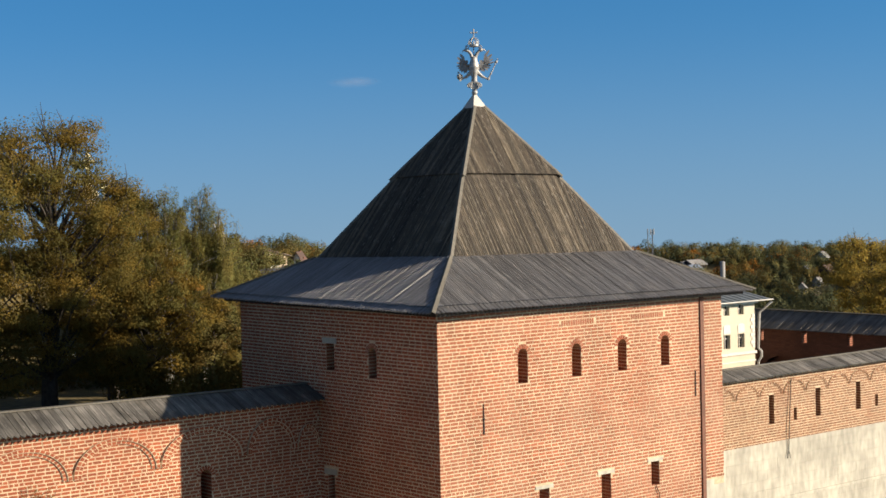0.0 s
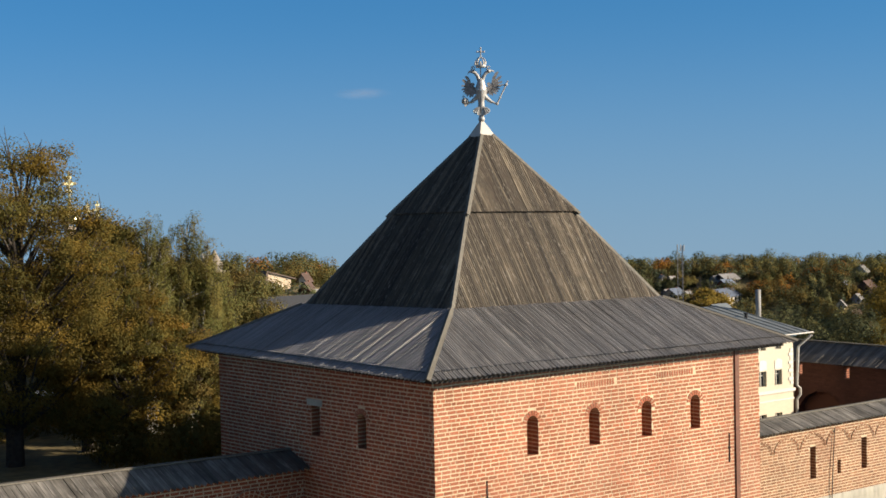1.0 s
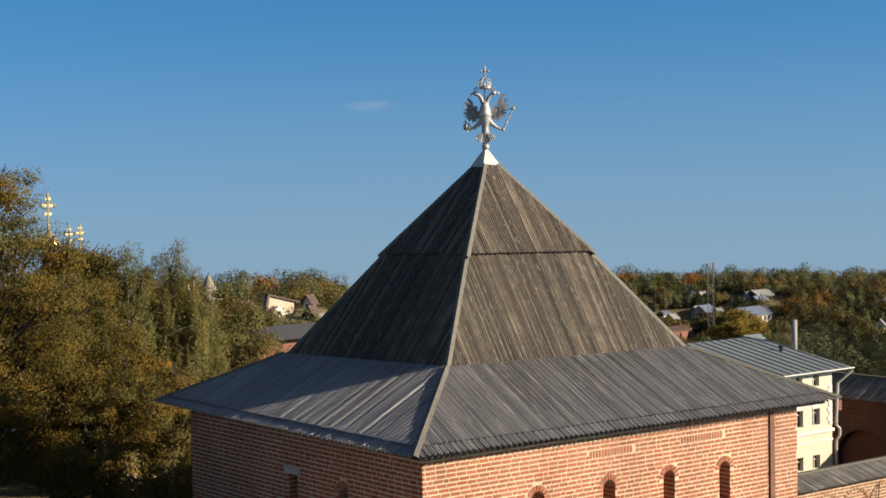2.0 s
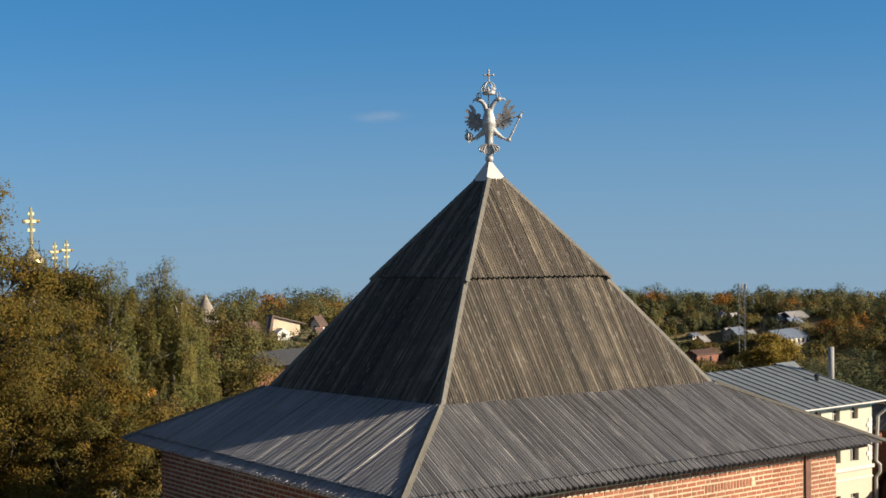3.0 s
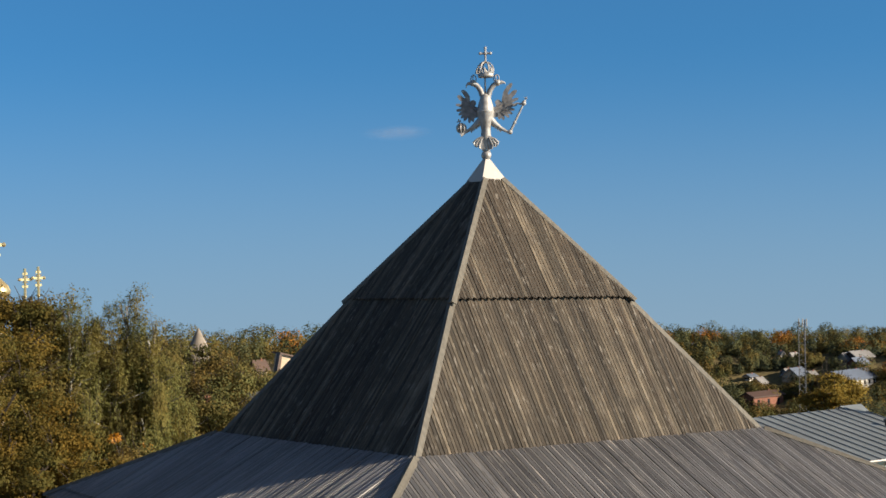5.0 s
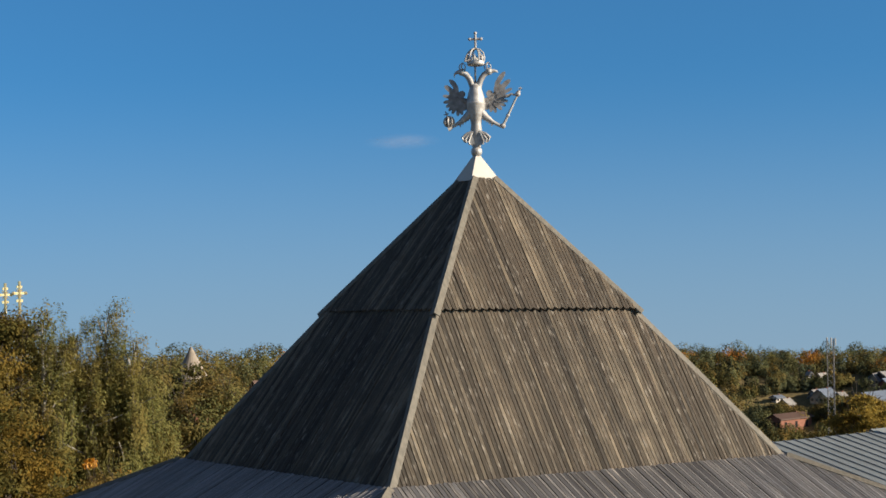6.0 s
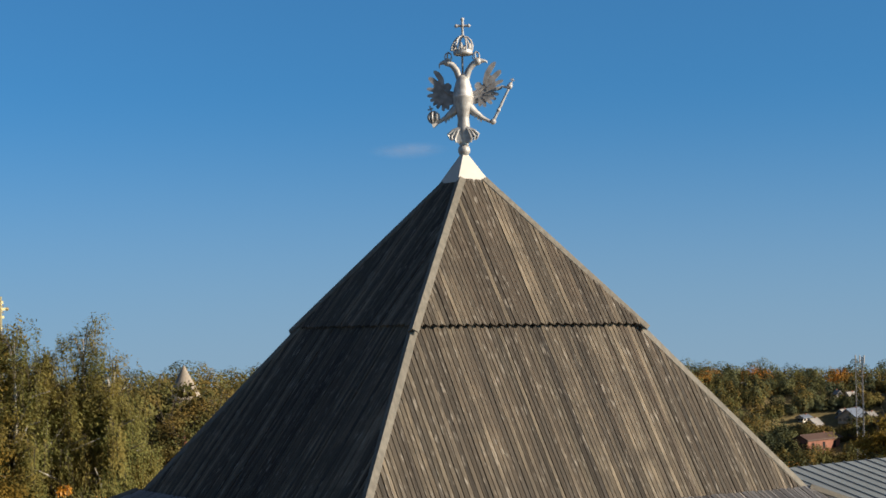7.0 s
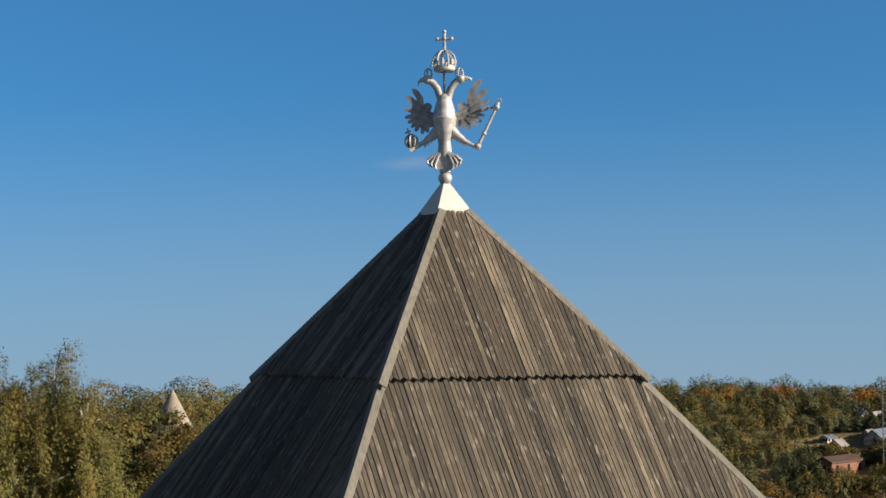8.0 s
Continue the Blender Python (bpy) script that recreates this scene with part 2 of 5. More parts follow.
# ---- mesh tools ----
class Shape:
    """Collects points and faces of one mesh."""

    def __init__(self):
        self.v, self.f, self.uv = [], [], []

    def add(self, pts, faces):
        k = len(self.v)
        self.v += [tuple(p) for p in pts]
        self.f += [tuple(k + i for i in f) for f in faces]
        return self

    def box(self, x0, y0, z0, x1, y1, z1, m=None):
        p = [Vector(q) for q in ((x0, y0, z0), (x1, y0, z0), (x1, y1, z0), (x0, y1, z0), (x0, y0, z1), (x1, y0, z1), (x1, y1, z1), (x0, y1, z1))]
        if m is not None:
            p = [m @ q for q in p]
        return self.add(p, [(0, 3, 2, 1), (4, 5, 6, 7), (0, 1, 5, 4), (1, 2, 6, 5), (2, 3, 7, 6), (3, 0, 4, 7)])

    def prism(self, poly, lift, uv=None):
        """A flat polygon given a thickness along the vector lift."""
        n = len(poly)
        if uv:
            self.uv += list(uv) * 2
        a = [Vector(p) for p in poly]
        b = [p + Vector(lift) for p in a]
        return self.add(a + b, [tuple(range(n - 1, -1, -1)), tuple(range(n, 2 * n))] + [(i, (i + 1) % n, n + (i + 1) % n, n + i) for i in range(n)])

    def tube(self, path, radii, sides=8, closed=True):
        path = [Vector(p) for p in path]
        k, n = len(self.v), len(path)
        for i, p in enumerate(path):
            d = (path[min(i + 1, n - 1)] - path[max(i - 1, 0)]).normalized()
            a = (d.orthogonal() if abs(d.z) > 0.9 else d.cross(Vector((0, 0, 1)))) if i == 0 else a - d * a.dot(d)
            a.normalize()
            b = d.cross(a)
            r = radii[i] if hasattr(radii, "__len__") else radii
            self.v += [tuple(p + (a * math.cos(2 * math.pi * s / sides) + b * math.sin(2 * math.pi * s / sides)) * r) for s in range(sides)]
        for i in range(n - 1):
            for s in range(sides):
                q, w = k + i * sides + s, k + i * sides + (s + 1) % sides
                self.f.append((q, w, w + sides, q + sides))
        if closed:
            self.f.append(tuple(k + s for s in range(sides - 1, -1, -1)))
            self.f.append(tuple(k + (n - 1) * sides + s for s in range(sides)))
        return self

    def lathe(self, centre, profile, sides=16):
        """profile: (radius, height) pairs from bottom to top."""
        c = Vector(centre)
        return self.tube([c + Vector((0, 0, z)) for _, z in profile], [max(r, 0.001) for r, _ in profile], sides)

    def ball(self, centre, r, sides=12):
        steps = 8
        return self.lathe(centre, [(r * math.sin(math.pi * i / steps), -r * math.cos(math.pi * i / steps)) for i in range(steps + 1)], sides)

    def weld(self):
        """Joins points that share a place."""
        seen, remap, pts = {}, [], []
        for p in self.v:
            k = tuple(round(q, 4) for q in p)
            if k not in seen:
                seen[k] = len(pts)
                pts.append(p)
            remap.append(seen[k])
        self.v, self.f = pts, [tuple(remap[i] for i in f) for f in self.f]
        return self

    def mesh(self, name, material, smooth=False):
        me = bpy.data.meshes.new(name)
        if isinstance(self.v, np.ndarray):
            n = len(self.v)
            me.vertices.add(n)
            me.vertices.foreach_set("co", self.v.astype(np.float32).ravel())
            me.loops.add(n)
            me.loops.foreach_set("vertex_index", np.arange(n, dtype=np.int32))
            me.polygons.add(n // 4)
            me.polygons.foreach_set("loop_start", np.arange(0, n, 4, dtype=np.int32))
        else:
            me.from_pydata(self.v, [], self.f)
        me.materials.append(material)
        if self.uv:
            layer = me.uv_layers.new(name="along")
            idx = np.empty(len(me.loops), dtype=np.int64)
            me.loops.foreach_get("vertex_index", idx)
            layer.data.foreach_set("uv", np.array(self.uv, dtype=np.float32)[idx].ravel())
        if smooth:
            me.polygons.foreach_set("use_smooth", [True] * len(me.polygons))
        me.update()
        return me


def part(name, shape, material, parent=None, label="", smooth=False, kind=""):
    ob = new(name, shape.mesh(name, material, smooth) if isinstance(shape, Shape) else shape)
    ob.parent = parent
    return tagged(ob, label, kind=kind)


def thing(name, label, category, group="", kind="", at=(0, 0, 0)):
    ob = new(name)
    ob.location = at
    return tagged(ob, label, category, group, kind)


class Plane:
    """A wall's outer face: origin, the way along it, the outward normal."""

    def __init__(self, origin, along, out):
        self.o, self.u, self.n = Vector(origin), Vector(along).normalized(), Vector(out).normalized()

    def at(self, u, z, d=0.0):
        return self.o + self.u * u + self.n * d + Vector((0, 0, z))

    def box(self, shape, u0, u1, z0, z1, d0, d1):
        p = [self.at(u, z, d) for d in (d0, d1) for u, z in ((u0, z0), (u1, z0), (u1, z1), (u0, z1))]
        return shape.add(p, [(0, 3, 2, 1), (4, 5, 6, 7), (0, 1, 5, 4), (1, 2, 6, 5), (2, 3, 7, 6), (3, 0, 4, 7)])


def pierced(plane, u0, u1, z0, z1, thick, holes):
    """A slab with its outer face at the plane and rectangular openings through it."""
    s = Shape()
    us = sorted({u0, u1, *[h[0] for h in holes], *[h[1] for h in holes]})
    for a, b in zip(us, us[1:]):
        zs = [z0]
        for h in sorted((h for h in holes if h[0] <= a + 1e-6 and h[1] >= b - 1e-6), key=lambda h: h[2]):
            zs += [h[2], h[3]]
        zs.append(z1)
        for i in range(0, len(zs), 2):
            if zs[i + 1] > zs[i]:
                plane.box(s, a, b, zs[i], zs[i + 1], -thick, 0)
    return s.weld()


COURSE = 0.0995
JOINT = 0.032


def brick_cells(u0, u1, z0, z1, holes, seed, top=None):
    """Bricks (u, width, z) of a wall in running courses of stretchers and headers, clear of the holes."""
    rnd = random.Random(seed)
    row, z = 0, z0
    while z < z1 - 0.05:
        u = u0 - rnd.choice((0.0, 0.06, 0.12, 0.18))
        while u < u1:
            w = rnd.choice((0.27, 0.27, 0.26, 0.14, 0.28)) if row % 2 else rnd.choice((0.14, 0.27, 0.27, 0.25))
            a, b = max(u, u0), min(u + w - JOINT, u1)
            if b - a > 0.04:
                pieces = [(a, b)]
                for h in holes:
                    if z + COURSE - JOINT > h[2] and z < h[3]:
                        pieces = [q for p, r in pieces for q in ((p, min(r, h[0])), (max(p, h[1]), r)) if q[1] - q[0] > 0.04]
                for p, r in pieces:
                    yield p, r, z + rnd.uniform(-0.003, 0.003), rnd.uniform(0.004, 0.012)
            u += w
        z += COURSE
        row += 1


def bricks(plane, u0, u1, z0, z1, holes, seed, skip=None, slope=0.0):
    s = Shape()
    for a, b, z, d in brick_cells(u0, u1, z0, z1, holes, seed):
        if skip and skip(a, z):
            continue
        h = COURSE - JOINT
        lo, hi = [plane.at(u, zz, 0.0) for u, zz in ((a, z), (b, z), (b, z + h), (a, z + h))], None
        hi = [p + plane.n * d for p in lo]
        s.add(lo + hi, [(4, 5, 6, 7), (0, 1, 5, 4), (1, 2, 6, 5), (2, 3, 7, 6), (3, 0, 4, 7)])
    return s


def single_bricks(plane, u0, u1, z0, z1, holes, seed, keep, parent):
    """The bricks of a chosen stretch as pieces of their own on shared meshes."""
    shared = {}
    turn = Matrix((plane.u, plane.n, Vector((0, 0, 1)))).transposed().to_4x4()
    for a, b, z, d in brick_cells(u0, u1, z0, z1, holes, seed):
        if keep(a, z):
            w = round(b - a, 2)
            if w not in shared:
                shared[w] = Shape().box(0, 0, 0, w, 0.008, COURSE - JOINT).mesh("brick", M_BRICK)
            ob = new("brick", shared[w])
            ob.parent = parent
            ob.matrix_basis = Matrix.Translation(plane.at(a, z, 0.0)) @ turn


# ---- ground ----
def smooth_step(a, b, x):
    t = min(1.0, max(0.0, (x - a) / (b - a)))
    return t * t * (3 - 2 * t)


def mix(a, b, t):
    return a + (b - a) * t


YARD_EDGE = 5.3


def height(x, y):
    """Low meadow before the walls, a raised yard behind them, a valley and a wooded hill beyond."""
    yard = mix(6.9, 3.6, smooth_step(9, 20, x))
    d = math.hypot(x - 6, y - 5)
    az = math.degrees(math.atan2(x - 6, y - 5))
    right = smooth_step(25, 42, az)
    near = mix(yard, mix(9.4, 3.4, right), smooth_step(22, 34, d))
    hill = mix(10.55, 8.65, right)
    z = mix(near, hill, mix(smooth_step(28, 34, d), smooth_step(52, 74, d), right))
    z += 0.2 * noise.noise((x * 0.08, y * 0.08, 0.0)) * smooth_step(20, 40, d)
    edge = mix(54, 80, right)
    if d > edge:
        z -= (d - edge) * 0.12
    front = smooth_step(0.0, 1.0, y - (YARD_EDGE + 0.3))
    return mix(-3.0 - max(0.0, d - 60) * 0.10, z, front)


def ground_sheet():
    s = Shape()
    rings = [0] + [1.0 * i for i in range(1, 96)] + [96 * 1.25 ** i for i in range(1, 15)]
    n = 240
    for r in rings:
        for k in range(n):
            a = 2 * math.pi * k / n
            x, y = 6 + r * math.sin(a), 5 + r * math.cos(a)
            s.v.append((x, y, height(x, y)))
    for i in range(len(rings) - 1):
        for k in range(n):
            a, b = i * n + k, i * n + (k + 1) % n
            s.f.append((a, b, b + n, a + n))
    return s


ground = part("ground", ground_sheet(), M_GROUND, smooth=True)
tagged(ground, "autumn meadow ground rising to a distant hill", "ground", kind="structure")

# ---- tower ----
EAVE = 11.0
CX, CY = 6.03, 5.19
LX, LY = 11.6, 9.6
tower = thing("brick_tower", "square red brick fortress tower under a plank tent roof", "tower")
SOUTH = Plane((0, 0, 0), (1, 0, 0), (0, -1, 0))
WEST = Plane((0, LY, 0), (0, -1, 0), (-1, 0, 0))
EAST = Plane((LX, 0, 0), (0, 1, 0), (1, 0, 0))
NORTH = Plane((LX, LY, 0), (-1, 0, 0), (0, 1, 0))
TOP = 10.93

south_holes = [(u - 0.19, u + 0.19, 8.776, 9.76 - 0.02 * i) for i, u in enumerate((3.09, 5.20, 7.10, 8.97))]
south_low = [(3.62, 4.02, 4.597, 5.72), (6.12, 6.52, 4.796, 5.82), (8.26, 8.62, 5.194, 5.93)]
slits = [(1.56, 1.60, 7.52, 8.36), (10.30, 10.335, 7.72, 8.52)]
west_holes = [(LY - 5.09, LY - 4.69, 9.077, 9.87), (LY - 3.06, LY - 2.68, 8.978, 9.86), (LY - 5.15, LY - 4.80, 5.0, 6.03)]
south_all = south_holes + south_low
south_wall = part("wall", pierced(SOUTH, 0, LX, -3.2, TOP, 1.3, south_all), M_MORTAR, tower, "sunlit red brick wall with pale mortar")
west_wall = part("wall", pierced(WEST, 0, LY - 1.3, -3.2, TOP, 1.3, west_holes), M_MORTAR, tower, "shaded red brick wall with pale mortar")
part("wall", pierced(EAST, 1.3, LY, -3.2, TOP, 1.3, []), M_MORTAR, tower)
part("wall", pierced(NORTH, 1.3, LX - 1.3, -3.2, TOP, 1.3, []), M_MORTAR, tower)
floor_slab = Shape().box(1.3, 1.3, 7.9, LX - 1.3, LY - 1.3, 8.1)
part("floor_slab", floor_slab, M_DARK, tower)
for face, hole, owner in [(SOUTH, h, south_wall) for h in south_all] + [(WEST, h, west_wall) for h in west_holes]:
    infill = Shape()
    face.box(infill, *hole, -1.02, -0.9)
    part("niche_infill", infill, M_BRICKS, owner, "recessed brick blocking of a loophole")


def reveal(plane, h, parent, deep=0.9, material=M_BRICKS):
    """Courses of brick along the two cheeks and the sill of an opening."""
    s = Shape()
    z = h[2] + 0.012
    while z < h[3] - 0.03:
        zz = min(z + COURSE - JOINT, h[3] - 0.004)
        for a, b in ((h[0], h[0] + 0.012), (h[1] - 0.012, h[1])):
            for d in range(4):
                plane.box(s, a, b, z, zz, -deep * (d + 0.96) / 4, -deep * (d + 0.04) / 4)
        z += COURSE
    plane.box(s, h[0], h[1], h[2], h[2] + 0.01, -deep, 0.0)
    part("reveal", s, material, parent, "brick cheeks of a loophole")


for h in south_holes + south_low:
    reveal(SOUTH, h, south_wall)
for h in west_holes:
    reveal(WEST, h, west_wall)


def arch_gaps(h):
    """Strips that leave room for the fan of bricks over a loophole."""
    r, c = (h[1] - h[0]) / 2, (h[0] + h[1]) / 2
    out = []
    for k in range(6):
        z = (k + 0.5) / 6 * (r + 0.13)
        w = math.sqrt((r + 0.13) ** 2 - z * z)
        out.append((c - w, c + w, h[3] - r + k / 6 * (r + 0.13), h[3] - r + (k + 1) / 6 * (r + 0.13)))
    return out


SOLDIERS = ((4.62, 6.02, 10.2685), (7.50, 9.00, 10.2685))      # flat rows of upright bricks under the eaves
NEAR = lambda u, z: u < 2.6 and z > 8.75
south_bricks_holes = south_all + [q for h in south_holes for q in arch_gaps(h)] + [(h[0] - 0.16, h[1] + 0.16, h[3], h[3] + 0.11) for h in south_low] + [(10.55, LX, 4.0, 5.05), (10.555, 10.72, 4.0, 11)] + [(a - 0.03, b, z - 0.01, z + 0.17) for a, b, z in SOLDIERS]
west_bricks_holes = west_holes + [(h[0] - 0.14, h[1] + 0.14, h[3], h[3] + 0.17) for h in (west_holes[0], west_holes[2])] + arch_gaps(west_holes[1])
part("brickwork", bricks(SOUTH, 0.0, LX, 4.0, TOP, south_bricks_holes, 5, skip=NEAR), M_BRICKS, south_wall, kind="stuff")
# West side takes the deeper red, putting some of its shade into the colour.
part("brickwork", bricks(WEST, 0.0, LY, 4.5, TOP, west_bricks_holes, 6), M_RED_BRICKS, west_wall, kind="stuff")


def arch_lintel(plane, h, parent, ring=M_BRICKS, head=M_MORTAR):
    """A fan of bricks over a loophole and the rounded head that it carries."""
    s = Shape()
    c, r = (h[0] + h[1]) / 2, (h[1] - h[0]) / 2
    z = h[3] - r
    for k in range(9):
        a0, a1 = math.pi * (k + 0.14) / 9, math.pi * (k + 0.86) / 9
        q = [(c + math.cos(a) * rr, z + math.sin(a) * rr) for a, rr in ((a0, r), (a1, r), (a1, r + 0.13), (a0, r + 0.13))]
        s.prism([plane.at(u, zz, -0.35) for u, zz in q], plane.n * 0.365)
    part("arch", s, ring, parent, "fan of upright bricks")
    f = Shape()
    for side in (-1, 1):
        arc = [(c + side * math.cos(math.pi / 2 * k / 6) * r, z + math.sin(math.pi / 2 * k / 6) * r) for k in range(7)]
        f.prism([plane.at(u, zz, -0.4) for u, zz in arc + [(c + side * r, h[3])]], plane.n * 0.4)
    part("arch_head", f, head, parent)


for h in south_holes:
    arch_lintel(SOUTH, h, south_wall)
arch_lintel(WEST, west_holes[1], west_wall)
for h in south_low:
    s = Shape()
    SOUTH.box(s, h[0] - 0.15, h[1] + 0.15, h[3], h[3] + 0.10, -0.3, 0.02)
    part("lintel", s, M_STONE, south_wall, "white stone lintel")
for h in (west_holes[0], west_holes[2]):
    s = Shape()
    WEST.box(s, h[0] - 0.14, h[1] + 0.12, h[3], h[3] + 0.16, -0.3, 0.025)
    part("lintel", s, M_STONE, west_wall, "white stone lintel")
for u0, u1, z0, z1 in slits:
    s = Shape()
    mid = (u0 + u1) / 2
    s.prism([SOUTH.at(u, z) for u, z in ((mid - 0.018, z0), (mid + 0.018, z0), (mid + 0.006, z1), (mid - 0.006, z1))], SOUTH.n * 0.03)
    SOUTH.box(s, mid - 0.025, mid + 0.025, (z0 + z1) / 2 - 0.02, (z0 + z1) / 2 + 0.02, 0, 0.045)
    part("wall_anchor", s, M_IRON, south_wall, "dark iron tie bar")
for a, b, z in SOLDIERS:
    s = Shape()
    for k in range(int((b - a) / 0.095)):
        SOUTH.box(s, a + 0.095 * k, a + 0.095 * k + 0.066, z + 0.008 * (k % 2), z + 0.165, 0, 0.008)
    part("soldier_course", s, M_BRICKS, south_wall, "flat row of upright bricks", kind="stuff")
wire = Shape().tube([(8.44, -0.03, 5.20), (8.47, -0.05, 5.08), (8.56, -0.05, 4.95), (8.58, -0.04, 4.2), (8.57, -0.04, 2.0)], 0.014, 6)
part("conduit", wire, M_IRON, south_wall, "dark wire running down the brick")
s = Shape()
SOUTH.box(s, 10.72, LX + 0.02, -3.2, 4.86, -0.3, 0.012)
SOUTH.box(s, 10.72, 11.12, 4.86, 5.04, -0.3, 0.012)
part("corner_stone", s, M_STONE, south_wall, "white stone corner base")
drain = Shape()
SOUTH.box(drain, 10.56, 10.72, -3.0, 10.82, -0.05, 0.05)
for z in (6.2, 7.7, 9.2):
    SOUTH.box(drain, 10.55, 10.73, z, z + 0.05, 0.0, 0.06)
part("downpipe", drain, M_RUST, tower, "rust brown vertical rainwater channel")

# ---- roof ----
ROOF_CORE = (Shape().add([(CX - 6.1, CY - 5.2, EAVE - 0.02), (CX + 6.1, CY - 5.2, EAVE - 0.02), (CX + 6.1, CY + 5.2, EAVE - 0.02), (CX - 6.1, CY + 5.2, EAVE - 0.02),
                                 (CX - 3.72, CY - 3.1, 12.27), (CX + 3.72, CY - 3.1, 12.27), (CX + 3.72, CY + 3.1, 12.27), (CX - 3.72, CY + 3.1, 12.27), (CX, CY, 17.0)],
                                [(3, 2, 1, 0), (0, 1, 5, 4), (1, 2, 6, 5), (2, 3, 7, 6), (3, 0, 4, 7), (4, 5, 8), (5, 6, 8), (6, 7, 8), (7, 4, 8)]))


# how far the four corners (SW, SE, NW, NE) have settled, at the eaves, the flare, the step and the tip
SETTLED = (
    (11.00, 6.31, 5.38, ((-0.30, -0.34, 0.0), (0.18, -0.32, -0.10), (-0.28, -0.36, 0.07), (0.1, -0.1, 0.0))),
    (12.34, 3.79, 3.17, ((0.18, 0.22, -0.07), (0.18, 0.16, -0.19), (-0.18, 0.0, -0.18), (0.0, 0.0, -0.25))),
    (14.73, 1.95, 1.73, ((0.0, 0.08, 0.05), (-0.27, -0.23, -0.02), (-0.06, -0.10, -0.02), (-0.2, -0.15, 0.0))),
    (16.85, 0.30, 0.27, ((-0.10, -0.16, -0.02),) * 4),
)
TIP = (CX - 0.10, CY - 0.16)


def settle(shape):
    """Moves a roof part's points as the old timber frame has settled."""
    out = []
    for x, y, z in shape.v:
        k = 0
        while k < 2 and z > SETTLED[k + 1][0]:
            k += 1
        (z0, ax, ay, a), (z1, bx, by, b) = SETTLED[k], SETTLED[k + 1]
        f = min(1.0, max(0.0, (z - z0) / (z1 - z0)))
        s = min(1.0, max(0.0, (x - CX) / mix(ax, bx, f) * 0.5 + 0.5))
        t = min(1.0, max(0.0, (y - CY) / mix(ay, by, f) * 0.5 + 0.5))
        share = ((1 - s) * (1 - t), s * (1 - t), (1 - s) * t, s * t)
        d = [sum(w * mix(p[i], q[i], f) for w, p, q in zip(share, a, b)) for i in range(3)]
        out.append((x + d[0], y + d[1], z + d[2]))
    shape.v = out
    return shape


def tier_planks(side, lo, hi, width, seed, tip, joined, cy=0.0, lift0=0.0, start=0.0, stop=1.0, gap=0.014):
    """Grooved planks down one slope between two level rectangles, given as (half x, half y, z). side 0 south, 1 east, 2 north, 3 west."""
    rnd = random.Random(seed)
    (ax, ay, az), (bx, by, bz) = lo, hi
    if side % 2 == 0:
        l0, l1, out0, out1 = ax, bx, ay, by
    else:
        l0, l1, out0, out1 = ay, by, ax, bx
    turn = Matrix.Translation((CX, CY + cy, 0)) @ Matrix.Rotation(radians(90 * side), 4, "Z")
    run = math.hypot(out0 - out1, bz - az)
    nrm = Vector((0, -(bz - az) / run, (out0 - out1) / run))
    out = turn.to_3x3() @ nrm

    crest = 0.003 if start == 0.0 else 0.014

    def place(u, v, lift):
        return turn @ (Vector((u, -mix(out0, out1, v), mix(az, bz, v))) + nrm * lift)

    def top_at(q):
        return min(stop, (l0 - abs(q)) / max(1e-6, l0 - l1)) if abs(q) > l1 else stop

    made, u = [], -l0
    while u < l0 - 0.03:
        w = width * rnd.uniform(0.92, 1.08)
        a, b = u, min(u + w - gap, l0)
        mid = (a + b) / 2
        sh = joined if joined is not None else Shape()
        lift = lift0 + rnd.uniform(0.0, 0.012)
        low = start - rnd.uniform(0, 0.012) / run
        for p, q, inner in ((a, mid - 0.006, 1), (mid + 0.006, b, 0)):
            tops = top_at(p), top_at(q)
            if max(tops) - low < 0.02:
                continue
            edge = [(p, low - (0 if inner else tip / run)), (q, low - (tip / run if inner else 0)), (q, max(low, tops[1]))]
            for c in (l1, -l1):
                if p < c < q:
                    edge.append((c, stop))
            edge.append((p, max(low, tops[0])))
            sh.prism([place(g, v, lift + crest * ((g - p) if inner else (q - g)) / (q - p)) for g, v in edge], out * 0.028, [(g, v * run) for g, v in edge])
        if joined is None and sh.v:
            made.append(sh)
        u += w
    return made


roof = part("roof", settle(ROOF_CORE), M_DARK, tower, "grey plank tent roof with a flared skirt")
LO, MID = (6.31, 5.38, EAVE), (3.79, 3.17, 12.34)
T0, T1 = (3.775, 3.125, 12.33), (1.87, 1.62, 14.76)
U0, U1 = (1.96, 1.74, 14.70), (0.20, 0.17, 16.85)
TY = -0.035
for tier, (lo, hi, tip, one, many, cy, start) in {"skirt": (LO, MID, 0.05, M_SKIRTS, M_SKIRTS, 0.0, 0.10), "tent": (T0, T1, 0.03, M_PLANKS, M_PLANKS, TY, 0.0), "crown": (U0, U1, 0.04, M_PLANKS, M_PLANKS, TY, 0.0)}.items():
    for side in range(4):
        if side == 0 or (side == 3 and tier != "skirt"):
            for sh in tier_planks(side, lo, hi, 0.142, 11 + side, tip, None, cy, 0.03 if start else 0.0, start):
                part("plank", settle(sh), one, roof)
        else:
            s = Shape()
            tier_planks(side, lo, hi, 0.142, 21 + side, tip, s, cy, 0.03 if start else 0.0, start)
            part("planking", settle(s), M_PALE_SKIRTS if start and side == 3 else many, roof, "pale silver planks, slightly bluer than the other slopes" if start and side == 3 else "", kind="stuff")
